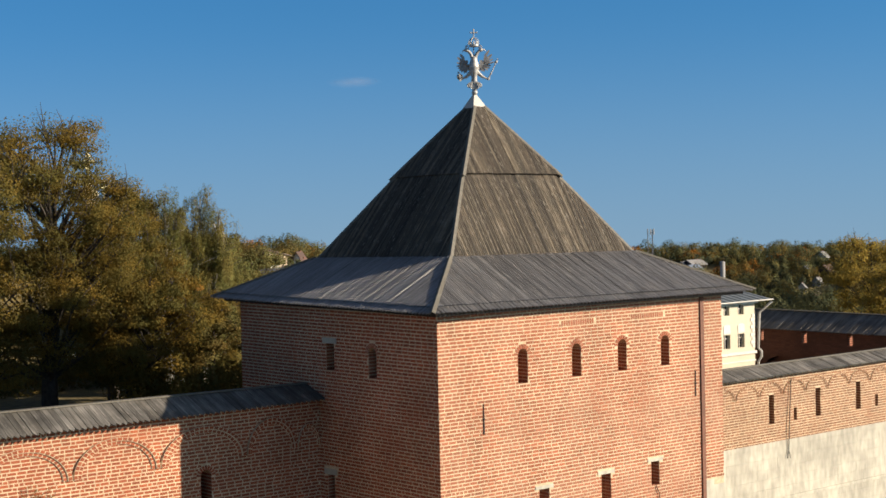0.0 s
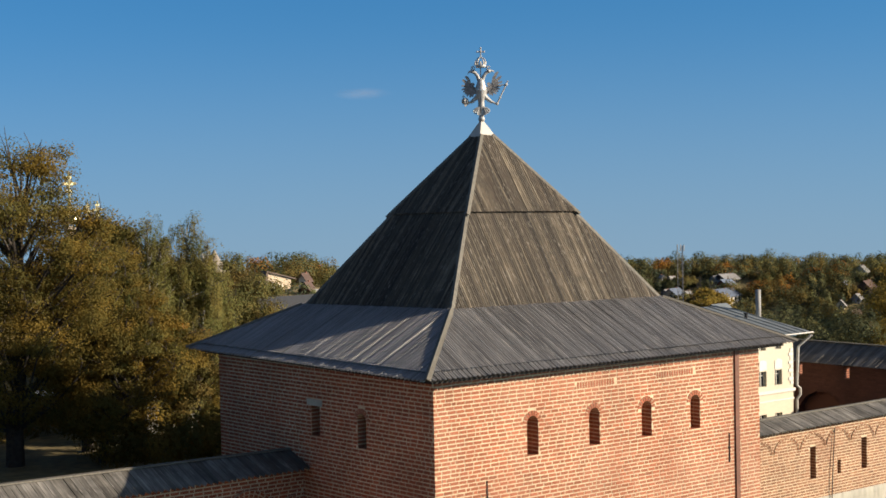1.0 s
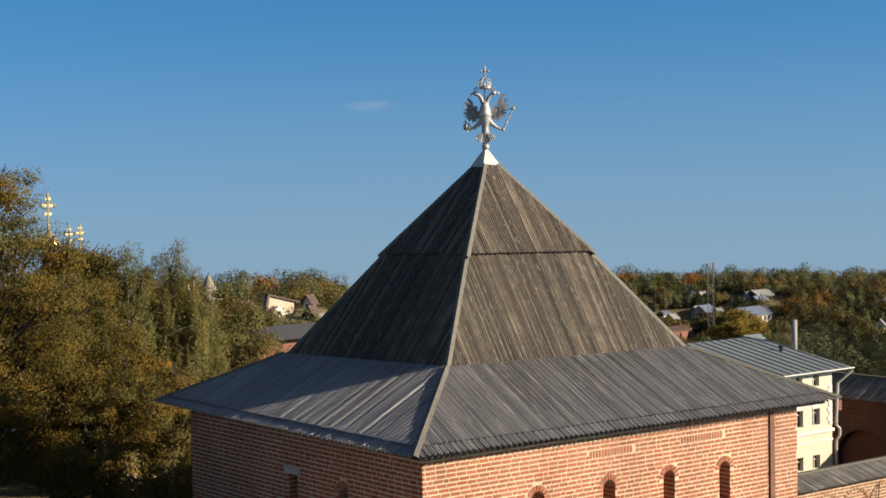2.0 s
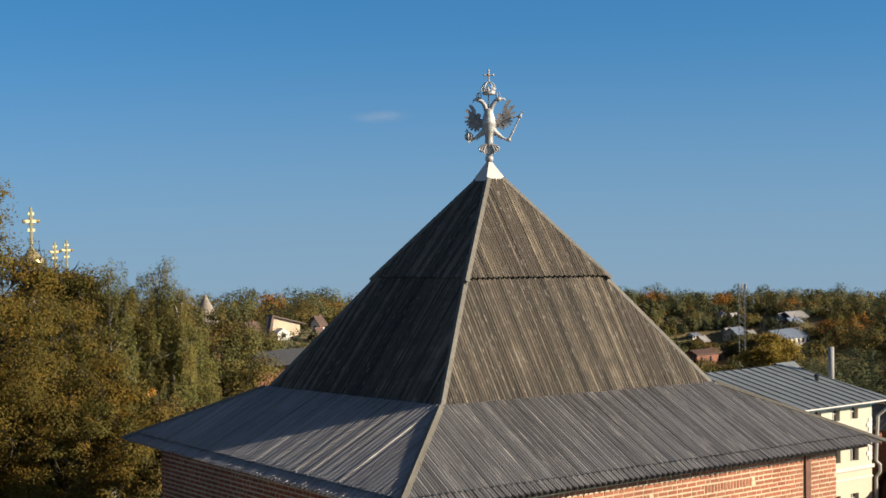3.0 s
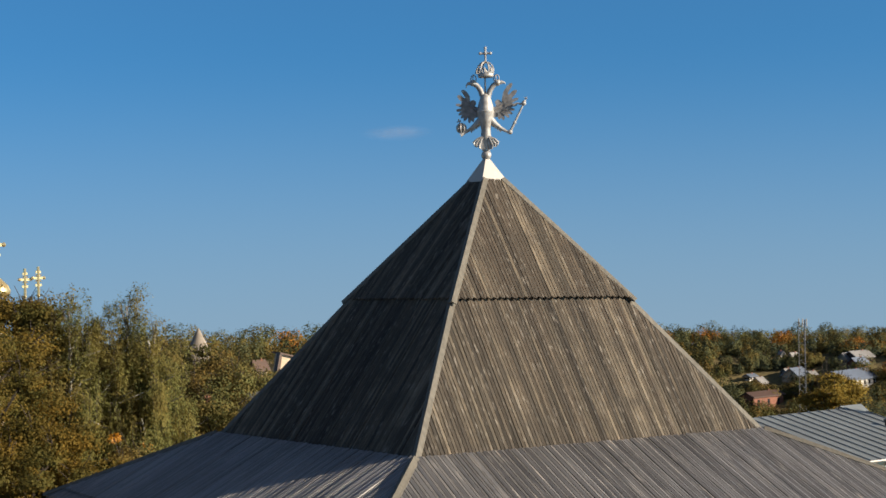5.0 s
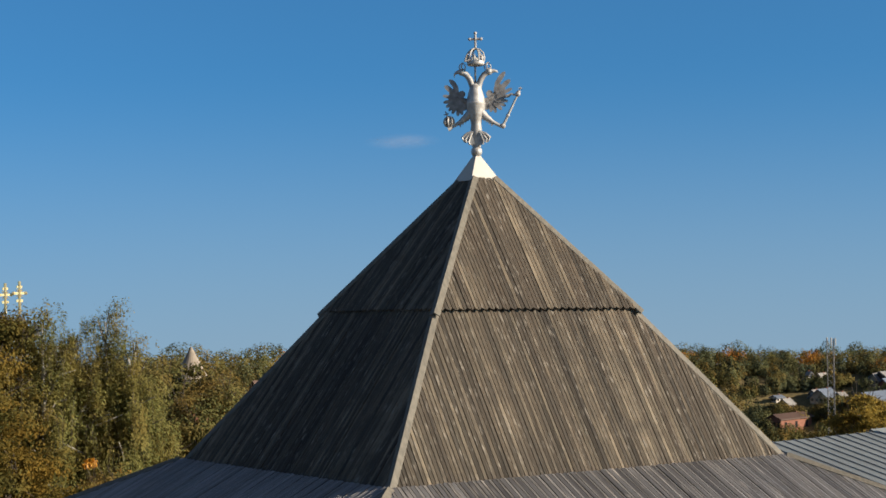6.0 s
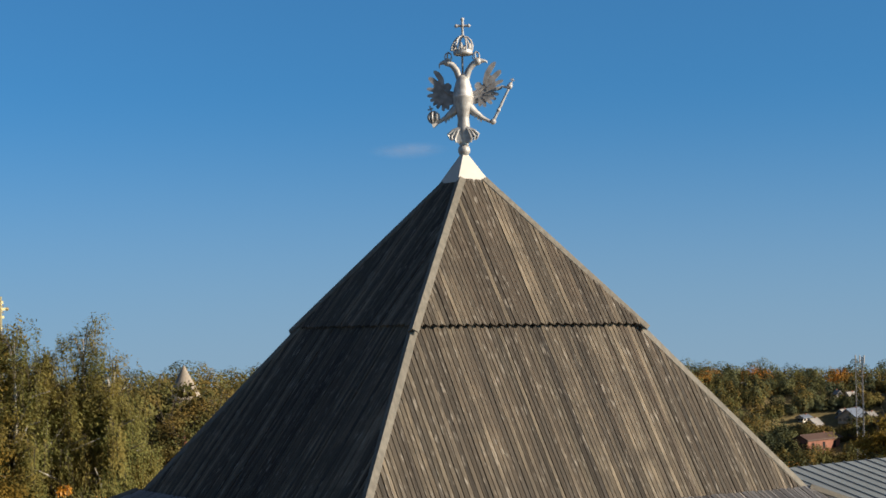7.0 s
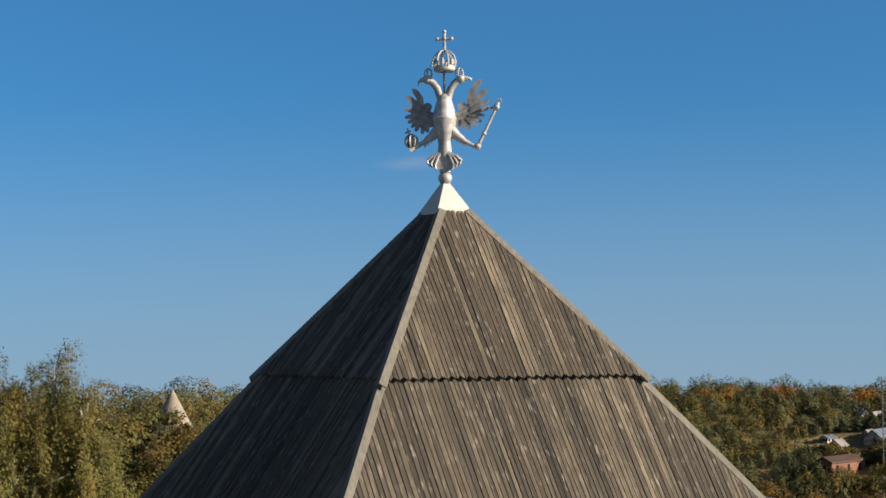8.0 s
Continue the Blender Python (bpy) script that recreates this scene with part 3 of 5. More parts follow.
for side in range(4):
    s = Shape()
    tier_planks(side, LO, MID, 0.142, 31 + side, 0.08, s, 0.0, 0.0, 0.0, 0.16, 0.03)
    part("eaves_planking", settle(s), M_PALE_SKIRTS if side == 3 else M_SKIRTS, roof, "pointed lower ends of the skirt planks", kind="stuff")


def hip_boards(lo, hi, cy, down, proud=0.0):
    """Two boards that cover a hip, meeting at the ridge line."""
    for sx, sy in ((-1, -1), (1, -1), (1, 1), (-1, 1)):
        a = Vector((CX + sx * lo[0], CY + cy + sy * lo[1], lo[2]))
        b = Vector((CX + sx * hi[0], CY + cy + sy * hi[1], hi[2]))
        d = (b - a).normalized()
        a = a - d * down
        s = Shape()
        up = Vector((sx * 0.5, sy * 0.5, 0.8)).normalized()
        a, b = a + up * proud, b + up * proud
        for flat in (Vector((-sx, 0, 0)), Vector((0, -sy, 0))):
            g = (flat - d * flat.dot(d)).normalized()
            s.prism([a + up * 0.045, b + up * 0.045, b + g * 0.088 + up * (0.035 - proud * 0.4), a + g * 0.088 + up * (0.035 - proud * 0.4)], up * 0.025)
        part("hip_board", settle(s), M_HIP, roof, "weathered hip board")


hip_boards(LO, MID, 0.0, 0.06, 0.045)
hip_boards(T0, T1, TY, 0.0)
hip_boards(U0, U1, TY, 0.14)
rim = Shape()
for sx in (-1, 1):
    rim.box(CX + sx * 6.0 - 0.06, CY - 5.1, EAVE - 0.12, CX + sx * 6.0 + 0.06, CY + 5.1, EAVE - 0.04)
for sy in (-1, 1):
    rim.box(CX - 6.06, CY + sy * 5.16 - 0.06, EAVE - 0.12, CX + 6.06, CY + sy * 5.16 + 0.06, EAVE - 0.04)
# Near-black board that stands in for the shadow under the eaves.
part("eaves_board", settle(rim), M_DARK, tower)
dentils = Shape()
for k in range(96):
    SOUTH.box(dentils, 0.03 + k * 0.121, 0.08 + k * 0.121, 10.82, 10.9, 0, 0.035)
part("brick_teeth", dentils, M_BRICKS, tower, kind="stuff")
capz0, capz1 = 16.80, 17.24
cap = Shape()
cap.add([(TIP[0] + sx * 0.29, TIP[1] + sy * 0.255, capz0) for sx, sy in ((-1, -1), (1, -1), (1, 1), (-1, 1))] +
        [(TIP[0] + sx * 0.035, TIP[1] + sy * 0.035, capz1) for sx, sy in ((-1, -1), (1, -1), (1, 1), (-1, 1))],
        [(3, 2, 1, 0), (4, 5, 6, 7), (0, 1, 5, 4), (1, 2, 6, 5), (2, 3, 7, 6), (3, 0, 4, 7)])
part("metal_cap", cap, M_WHITE_METAL, tower, "white sheet metal cap")


# ---- eagle ----
def eagle():
    """A plain two-headed heraldic bird of sheet metal, built in its own plane: u to its side, z up."""
    s, wings = Shape(), Shape()
    base = 17.29
    ax, ay = TIP

    def at(u, z, d=0.0):
        a = radians(38)
        return Vector((ax + u * math.cos(a) - d * math.sin(a), ay - u * math.sin(a) - d * math.cos(a), base + z * 0.975))

    def plate(shape, outline, d, thick=0.014):
        shape.prism([at(u, z, d) for u, z in outline], at(0, 0, thick) - at(0, 0, 0))

    def feather(shape, root, tip, wide, d, bow=0.0):
        """A narrow blade with a rounded end, bent a little to one side."""
        (u0, z0), (u1, z1) = root, tip
        du, dz = u1 - u0, z1 - z0
        ln = math.hypot(du, dz)
        nu, nz = -dz / ln, du / ln
        edge = []
        for t, w in ((0.0, 0.6), (0.4, 1.0), (0.75, 1.0), (0.92, 0.7), (1.0, 0.1), (0.92, -0.65), (0.75, -0.95), (0.4, -1.0), (0.0, -0.6)):
            k = w * wide + bow * math.sin(math.pi * t)
            edge.append((u0 + du * t + nu * k, z0 + dz * t + nz * k))
        plate(shape, edge, d)

    s.ball((ax, ay, base), 0.095, 16)
    s.tube([(ax, ay, base - 0.12), (ax, ay, base - 0.05)], 0.04, 12)
    body = [(0.075, 0.08), (0.085, 0.26), (0.095, 0.36), (0.085, 0.46), (0.098, 0.53), (0.125, 0.61), (0.148, 0.70), (0.155, 0.78), (0.162, 0.795), (0.162, 0.81), (0.150, 0.82), (0.138, 0.92), (0.108, 1.02), (0.085, 1.09), (0.05, 1.13)]
    s.lathe((ax, ay, base), body, 24)
    for sx in (-1, 1):
        neck = [at(sx * 0.02, 1.02), at(sx * 0.055, 1.13), at(sx * 0.09, 1.23), at(sx * 0.145, 1.31), at(sx * 0.21, 1.355)]
        s.tube(neck, [0.060, 0.054, 0.050, 0.046, 0.05], 12)
        s.ball(at(sx * 0.225, 1.365), 0.062, 12)
        beak = [at(sx * 0.265, 1.365), at(sx * 0.315, 1.355), at(sx * 0.345, 1.33), at(sx * 0.352, 1.27)] if sx < 0 else [at(0.265, 1.37), at(0.32, 1.37), at(0.36, 1.36), at(0.372, 1.335)]
        s.tube(beak, [0.040, 0.026, 0.015, 0.004], 8)
        for k in range(5):      # small open crown on the head
            a = math.pi * 2 * k / 5
            c = at(sx * 0.21, 1.40)
            s.tube([c + Vector((math.cos(a) * r, math.sin(a) * r, z)) for r, z in ((0.045, 0.0), (0.058, 0.04), (0.045, 0.085), (0.006, 0.115))], 0.010, 5)
        # tail: a scalloped leaf with curled ends
        plate(s, [(0.0, 0.40), (sx * 0.075, 0.36), (sx * 0.13, 0.30), (sx * 0.20, 0.285), (sx * 0.235, 0.235), (sx * 0.205, 0.16), (sx * 0.165, 0.145), (sx * 0.15, 0.19), (sx * 0.115, 0.20), (sx * 0.11, 0.13), (sx * 0.07, 0.095), (sx * 0.04, 0.13), (0.0, 0.10)], 0.055, 0.02)
        for k in range(3):
            u, z = 0.10 + 0.05 * k, 0.17 + 0.035 * k
            s.tube([at(sx * 0.03, 0.36, 0.06), at(sx * u * 0.8, 0.30, 0.08), at(sx * (u + 0.03), z, 0.085), at(sx * (u + 0.01), z - 0.05, 0.085), at(sx * (u - 0.025), z - 0.03, 0.08)], [0.018, 0.022, 0.02, 0.016, 0.006], 6)
        # leg with short feathers along its lower edge
        s.tube([at(sx * 0.09, 0.66), at(sx * 0.17, 0.58), at(sx * 0.28, 0.50), at(sx * 0.42, 0.42)], [0.078, 0.060, 0.034, 0.024], 10)
        for k in range(4):
            q = 0.12 + 0.045 * k
            plate(s, [(sx * (q - 0.03), 0.60 - 0.033 * k), (sx * (q + 0.01), 0.515 - 0.033 * k), (sx * (q + 0.035), 0.58 - 0.033 * k)], 0.01, 0.012)
    # wings: blades about a broad sheet, the one wing raised higher than the other
    left = ((63, 0.425), (45, 0.39), (18, 0.325), (-3, 0.307), (-20, 0.28), (-36, 0.27), (-53, 0.27), (-75, 0.265), (-92, 0.24))
    right = ((62, 0.55), (46, 0.49), (28, 0.42), (13, 0.36), (-4, 0.30), (-21, 0.275), (-41, 0.255), (-67, 0.23), (-88, 0.20))
    for sx, tips in ((-1, left), (1, right)):
        root = (sx * 0.24, 0.87)
        palm = [(sx * 0.12, 0.90), (sx * 0.11, 0.74), (sx * 0.17, 0.71)]
        for k, (deg, reach) in reversed(list(enumerate(tips))):
            ang = radians(deg)
            du, dz = sx * math.cos(ang), math.sin(ang)
            share = 0.70 if k else 0.60
            palm.append((root[0] + du * reach * share, root[1] + dz * reach * share))
            feather(wings, (root[0] + du * reach * 0.3, root[1] + dz * reach * 0.3), (root[0] + du * reach, root[1] + dz * reach), 0.030 if k > 1 else 0.042, -0.028 - 0.007 * (k % 2), sx * (0.03 if k == 0 else 0.008))
        palm += [(sx * 0.29, 1.00), (sx * 0.265, 1.04), (sx * 0.215, 1.05), (sx * 0.175, 1.015), (sx * 0.175, 0.97), (sx * 0.20, 0.93)]
        plate(wings, palm, -0.045, 0.022)
        wings.tube([at(sx * 0.10, 0.86, -0.03), at(sx * 0.20, 0.88, -0.025), at(sx * 0.30, 0.95, -0.02)], [0.04, 0.035, 0.015], 8)
    # orb with a cross, sceptre
    for k in range(4):
        a = math.pi * k / 4
        ring = [at(-0.45, 0.52) + Vector((math.cos(a) * math.cos(q), math.sin(a) * math.cos(q), math.sin(q))) * 0.088 for q in [2 * math.pi * i / 14 for i in range(15)]]
        s.tube(ring, 0.014, 5)
    s.ball(at(-0.45, 0.51), 0.062, 12)
    s.tube([at(-0.40, 0.43), at(-0.47, 0.40)], [0.03, 0.05], 8)
    s.tube([at(-0.47, 0.58), at(-0.505, 0.70)], 0.012, 6)
    s.tube([at(-0.535, 0.635), at(-0.455, 0.66)], 0.012, 6)
    s.tube([at(0.44, 0.42), at(0.73, 1.02)], [0.024, 0.015], 8)
    for u, z, r in ((0.70, 0.965, 0.045), (0.715, 1.0, 0.03), (0.53, 0.605, 0.032), (0.445, 0.43, 0.046)):
        s.ball(at(u, z), r, 8)
    s.tube([at(0.735, 1.02), at(0.75, 1.09)], 0.01, 5)
    s.tube([at(0.715, 1.07), at(0.775, 1.05)], 0.01, 5)
    s.tube([at(0.66, 0.95), at(0.58, 0.97), at(0.50, 0.93)], [0.022, 0.016, 0.02], 6)
    # open crown on the rod, a cross above it
    wings.tube([at(0, 1.08), at(0, 1.50)], 0.016, 6)
    s.lathe(at(0.01, 1.465), [(0.125, 0.0), (0.142, 0.012), (0.148, 0.035), (0.140, 0.075), (0.128, 0.08), (0.120, 0.03)], 20)
    for k in range(6):
        a = math.pi * 2 * k / 6 + 0.3
        c = at(0.01, 1.50)
        s.tube([c + Vector((math.cos(a) * r, math.sin(a) * r, z)) for r, z in ((0.138, 0.03), (0.150, 0.10), (0.128, 0.18), (0.075, 0.235), (0.015, 0.25))], 0.015, 6)
        s.lathe(c + Vector((math.cos(a + 0.52) * 0.132, math.sin(a + 0.52) * 0.132, 0.05)), [(0.022, 0.0), (0.030, 0.035), (0.018, 0.075), (0.003, 0.10)], 6)
    for q in range(9):      # beads along the band that faces the sun
        a = math.pi * (0.06 + 0.11 * q)
        s.ball(at(0.01 - math.cos(a) * 0.02 - 0.155 * abs(math.cos(a / 2)), 1.53 + 0.235 * math.sin(a / 2)), 0.020, 6)
    s.tube([at(0.01, 1.74), at(0.01, 2.0)], 0.019, 8)
    s.tube([at(-0.08, 1.92), at(0.10, 1.92)], 0.019, 8)
    for u, z in ((-0.085, 1.92), (0.105, 1.92), (0.01, 2.02)):
        s.ball(at(u, z), 0.028, 8)
    s.ball(at(0.01, 1.92), 0.032, 8)
    n = len(s.f)
    s.add(wings.v, wings.f)
    ob = part("eagle_statue", s, M_SILVER, smooth=True)
    ob.data.materials.append(M_SHADED_SILVER)
    ob.data.polygons.foreach_set("material_index", [0] * n + [1] * (len(s.f) - n))
    ob.data.set_sharp_from_angle(angle=radians(40))
    return tagged(ob, "silver metal two-headed eagle finial under a crown and cross", "statue")


eagle()


# ---- curtain walls ----
def plank_roof(parent, eave_a, eave_b, ridge_a, ridge_b, width, seed, tip, back):
    """Pointed planks on the front slope of a wall roof, a plain back slope and a ridge board."""
    rnd = random.Random(seed)
    ea, eb, ra, rb = (Vector(p) for p in (eave_a, eave_b, ridge_a, ridge_b))
    n = int((eb - ea).length / width)
    nrm = (eb - ea).cross(ra - ea).normalized()
    if nrm.z < 0:
        nrm = -nrm
    s = Shape()
    for k in range(n):
        a, b = (k + 0.03) / n, (k + 0.97) / n
        lo0, lo1, hi0, hi1 = ea.lerp(eb, a), ea.lerp(eb, b), ra.lerp(rb, a), ra.lerp(rb, b)
        down = (lo0 - hi0).normalized()
        lift = nrm * rnd.uniform(0, 0.02)
        s.prism([lo0 + lift, (lo0 + lo1) / 2 + down * tip + lift, lo1 + lift, hi1 + lift, hi0 + lift], nrm * 0.03, [(0.0, 0.0), (0.08, 0.0), (0.16, 0.0), (0.16, 1.1), (0.0, 1.1)])
    part("planking", s, M_WALL_ROOF, parent, "stained grey pointed planks", kind="stuff")
    s = Shape()
    off = Vector(back)
    s.prism([ra, rb, rb + off, ra + off], (0, 0, 0.04))
    part("back_slope", s, M_HIP, parent)
    s = Shape()
    w = off.normalized() * 0.10
    w.z = 0
    s.prism([ra - w + nrm * 0.03, rb - w + nrm * 0.03, rb + w * 0.6 + Vector((0, 0, 0.03)), ra + w * 0.6 + Vector((0, 0, 0.03))], (0, 0, 0.04))
    part("ridge_board", s, M_HIP, parent, "pale ridge board")


def zakomara(plane, u0, u1, z_tip, z_top, parent, material=M_BRICKS, proud=0.55):
    """A shallow blind arch of two brick rings."""
    s = Shape()
    c, r = (u0 + u1) / 2, (u1 - u0) / 2
    bed = Shape()
    for ra, rb, d in ((0.83, 0.93, 0.045), (0.93, 1.03, 0.085)):
        for k in range(24):
            a0, a1 = math.pi * k / 24, math.pi * (k + 1) / 24
            q = [(c + math.cos(a) * r * rr, z_tip + math.sin(a) * (z_top - z_tip) * rr) for a, rr in ((a0, ra), (a1, ra), (a1, rb), (a0, rb))]
            bed.prism([plane.at(u, z, -0.02) for u, z in q], plane.n * (0.012 + d * proud))
    part("arch_bed", bed, M_MORTAR, parent)
    n = max(10, int(r * math.pi * 0.85 / 0.135))
    for ra, rb, d in ((0.84, 0.915, 0.045), (0.945, 1.022, 0.085)):
        for k in range(n):
            a0, a1 = math.pi * (k + 0.12) / n, math.pi * (k + 0.88) / n
            q = [(c + math.cos(a) * r * rr, z_tip + math.sin(a) * (z_top - z_tip) * rr) for a, rr in ((a0, ra), (a1, ra), (a1, rb), (a0, rb))]
            s.prism([plane.at(u, z, -0.02) for u, z in q], plane.n * (0.02 + d * proud))
    part("blind_arch", s, material, parent, "blind arch of two brick rings")


YW = 5.52
left_wall = thing("fortress_wall", "low red brick fortress wall with blind arches and plank roof", "wall")
LW = Plane((-16, YW, 0), (1, 0, 0), (0, -1, 0))
lw_hole = [(16 - 4.08, 16 - 3.72, 4.5, 6.60)]
lw_body = part("wall_body", pierced(LW, 0, 15.99, -3.2, 8.2, 1.3, lw_hole), M_MORTAR, left_wall)
part("brickwork", bricks(LW, 5.5, 15.98, 4.6, 8.2, [(lw_hole[0][0], lw_hole[0][1], 4, 6.6), *arch_gaps(lw_hole[0])], 8), M_RED_BRICKS, lw_body, kind="stuff")
arch_lintel(LW, lw_hole[0], lw_body, M_RED_BRICKS)
reveal(LW, lw_hole[0], lw_body, 0.7, M_RED_BRICKS)
# Near-black panel painted in for the shade deep inside the loophole.
inf = Shape()
LW.box(inf, lw_hole[0][0], lw_hole[0][1], 4.5, 6.6, -0.8, -0.7)
part("niche_infill", inf, M_DARK, lw_body)
for a, b in ((-13.25, -10.65), (-10.65, -8.02), (-7.92, -5.40), (-5.30, -2.62), (-2.52, -0.86), (-0.78, -0.02)):
    zakomara(LW, 16 + a, 16 + b, 6.85, 7.8 if b - a > 1 else 7.5, left_wall, M_RED_BRICKS, 0.9)
plank_roof(left_wall, (-16, YW - 0.32, 8.22), (-0.01, YW - 0.32, 8.22), (-16, YW + 0.62, 8.80), (-0.01, YW + 0.62, 8.58), 0.17, 3, 0.12, (0, 0.9, -0.5))
YR = 5.2
right_wall = thing("fortress_wall", "long ochre brick fortress wall on a white stone base", "wall")
RW = Plane((LX, YR, 0), (1, 0, 0), (0, -1, 0))
tall = [(x - LX - 0.16, x - LX + 0.16, 5.216, 6.33) for x in (20.56, 23.40, 26.0, 28.7, 31.4)]
small = [(x - LX - 0.10, x - LX + 0.10, 5.216, 5.70) for x in (21.98, 27.22, 32.3)]
rw_body = part("wall_body", pierced(RW, 0.01, 23.4, 4.5, 7.05, 1.2, tall + small), M_MORTAR, right_wall)
part("brickwork", bricks(RW, 4.5, 23.4, 4.52, 7.05, tall + small, 9), M_OCHRE_BRICKS, rw_body, kind="stuff")
for h in tall + small:
    inf = Shape()
    RW.box(inf, *h, -0.34, -0.24)
    part("niche_infill", inf, M_OCHRE_BRICKS, rw_body)
for h in tall + small:
    reveal(RW, h, rw_body, 0.24, M_OCHRE_BRICKS)


def stone_base(plane, u0, u1, z0, z1, seed, parent):
    rnd = random.Random(seed)
    s, z = Shape(), z0
    while z < z1 - 0.05:
        h = min(0.38, z1 - z)
        u = u0
        while u < u1:
            w = min(rnd.uniform(0.5, 1.0), u1 - u)
            plane.box(s, u + 0.003, u + w - 0.003, z + 0.003, z + h - 0.003, -0.3, 0.032 + rnd.uniform(-0.003, 0.003))
            u += w
        z += h
    part("ashlar", s, M_STONE, parent, "white limestone blocks", kind="stuff")


back = Shape()
RW.box(back, 0.01, 23.4, -3.2, 4.5, -1.2, 0.02)
base_body = part("stone_base", back, M_STONE, right_wall, "white limestone base")
stone_base(RW, 3.5, 23.4, -1.0, 4.55, 4, base_body)
ledge = Shape()
RW.box(ledge, 3.5, 23.4, 2.30, 2.42, 0, 0.09)
part("ledge", ledge, M_STONE, right_wall, "projecting stone ledge")
feet = [17.1 + 1.385 * k for k in range(12)]
for a, b in zip(feet, feet[1:]):
    zakomara(RW, a - LX + 0.04, b - LX - 0.04, 6.30, 6.80, right_wall, M_OCHRE_BRICKS, 0.45)
plank_roof(right_wall, (LX + 0.01, YR - 0.28, 7.06), (35, YR - 0.28, 7.06), (LX + 0.01, YR + 0.6, 7.36), (35, YR + 0.6, 7.36), 0.19, 13, 0.05, (0, 0.9, -0.4))
cable = Shape().tube([(21.68, YR - 0.06, 6.85), (21.50, YR - 0.09, 5.2), (21.45, YR - 0.08, 4.14)], 0.018, 6)
cable.tube([(21.45, YR - 0.08, 4.14), (21.33, YR - 0.1, 3.84)], 0.015, 5)
cable.tube([(21.45, YR - 0.08, 4.14), (21.53, YR - 0.1, 3.84)], 0.015, 5)
tagged(part("hanging_cable", cable, M_IRON), "dark cable hanging down the wall's face", "cable")

# far east wall; its yard side's shade is put into darker brick colours
east_wall = thing("fortress_wall", "shaded brick fortress wall with a grey plank roof", "wall")
EW = Plane((33.0, 40, 0), (0, -1, 0), (-1, 0, 0))
ew_holes = [(40 - y - 0.15, 40 - y + 0.15, 6.86, 7.34) for y in (15.63, 13.13, 10.6, 8.2, 18.0)]
ew_niche = (40 - 15.75, 40 - 13.25, 4.4, 6.2)
ew_body = part("wall_body", pierced(EW, 0, 34.0, 2.0, 7.5, 0.42, ew_holes + [ew_niche]), M_SHADED_BRICKS, east_wall)
part("brickwork", bricks(EW, 20, 34.0, 5.0, 7.5, ew_holes + [ew_niche, *arch_gaps(ew_niche)], 12), M_SHADED_BRICKS, ew_body, kind="stuff")
# Slot cheeks keep the ordinary brick, so they look sunlit against the darkened wall.
for h in ew_holes:
    reveal(EW, h, ew_body, 0.42)
arch_lintel(EW, ew_niche, ew_body, M_SHADED_BRICKS, M_SHADED_BRICKS)
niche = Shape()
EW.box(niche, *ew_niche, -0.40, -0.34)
part("niche_infill", niche, M_SHADED_BRICKS, ew_body, "back of a large blind arch")
plank_roof(east_wall, (32.6, 40, 7.48), (32.6, 6, 7.48), (34.1, 40, 8.22), (34.1, 6, 8.22), 0.19, 14, 0.05, (0.3, 0, -0.17))

# ---- white house in the yard ----
house = thing("white_house", "cream plastered three-storey house with a grey tin roof", "house")
HY, HX = 13.3, 29.65
HF = Plane((18, HY, 0), (1, 0, 0), (0, -1, 0))
wins = []
for x in (28.70, 27.72, 26.74, 25.76, 24.78):
    wins += [(x - 18 - 0.20, x - 18 + 0.20, 8.48, 8.90), (x - 18 - 0.23, x - 18 + 0.23, 7.00, 7.62), (x - 18 - 0.22, x - 18 + 0.22, 5.35, 5.85)]
part("wall", pierced(HF, 0, HX - 18, 3.0, 9.0, 0.4, wins), M_CREAM, house, "cream plaster wall with white trim")
side = Shape().box(HX - 0.4, HY + 0.4, 3.0, HX, 22, 9.0).box(18, HY + 0.4, 3.0, 18.4, 22, 9.0).box(18.4, 21.6, 3.0, HX - 0.4, 22, 9.0)
part("wall", side, M_CREAM, house)
trim = Shape()
HF.box(trim, 0, HX - 18 + 0.06, 6.68, 6.80, 0, 0.07)
HF.box(trim, 0, HX - 18 + 0.03, 6.34, 6.40, 0, 0.03)
HF.box(trim, 0, HX - 18 + 0.10, 8.94, 9.02, 0, 0.14)
part("cornice", trim, M_WHITE, house)
for k in range(9):
    q = Shape()
    HF.box(q, HX - 18 - (0.30 if k % 2 else 0.20), HX - 18 - 0.02, 6.95 + k * 0.17, 7.09 + k * 0.17, 0, 0.03)
    part("quoin", q, M_WHITE, house)
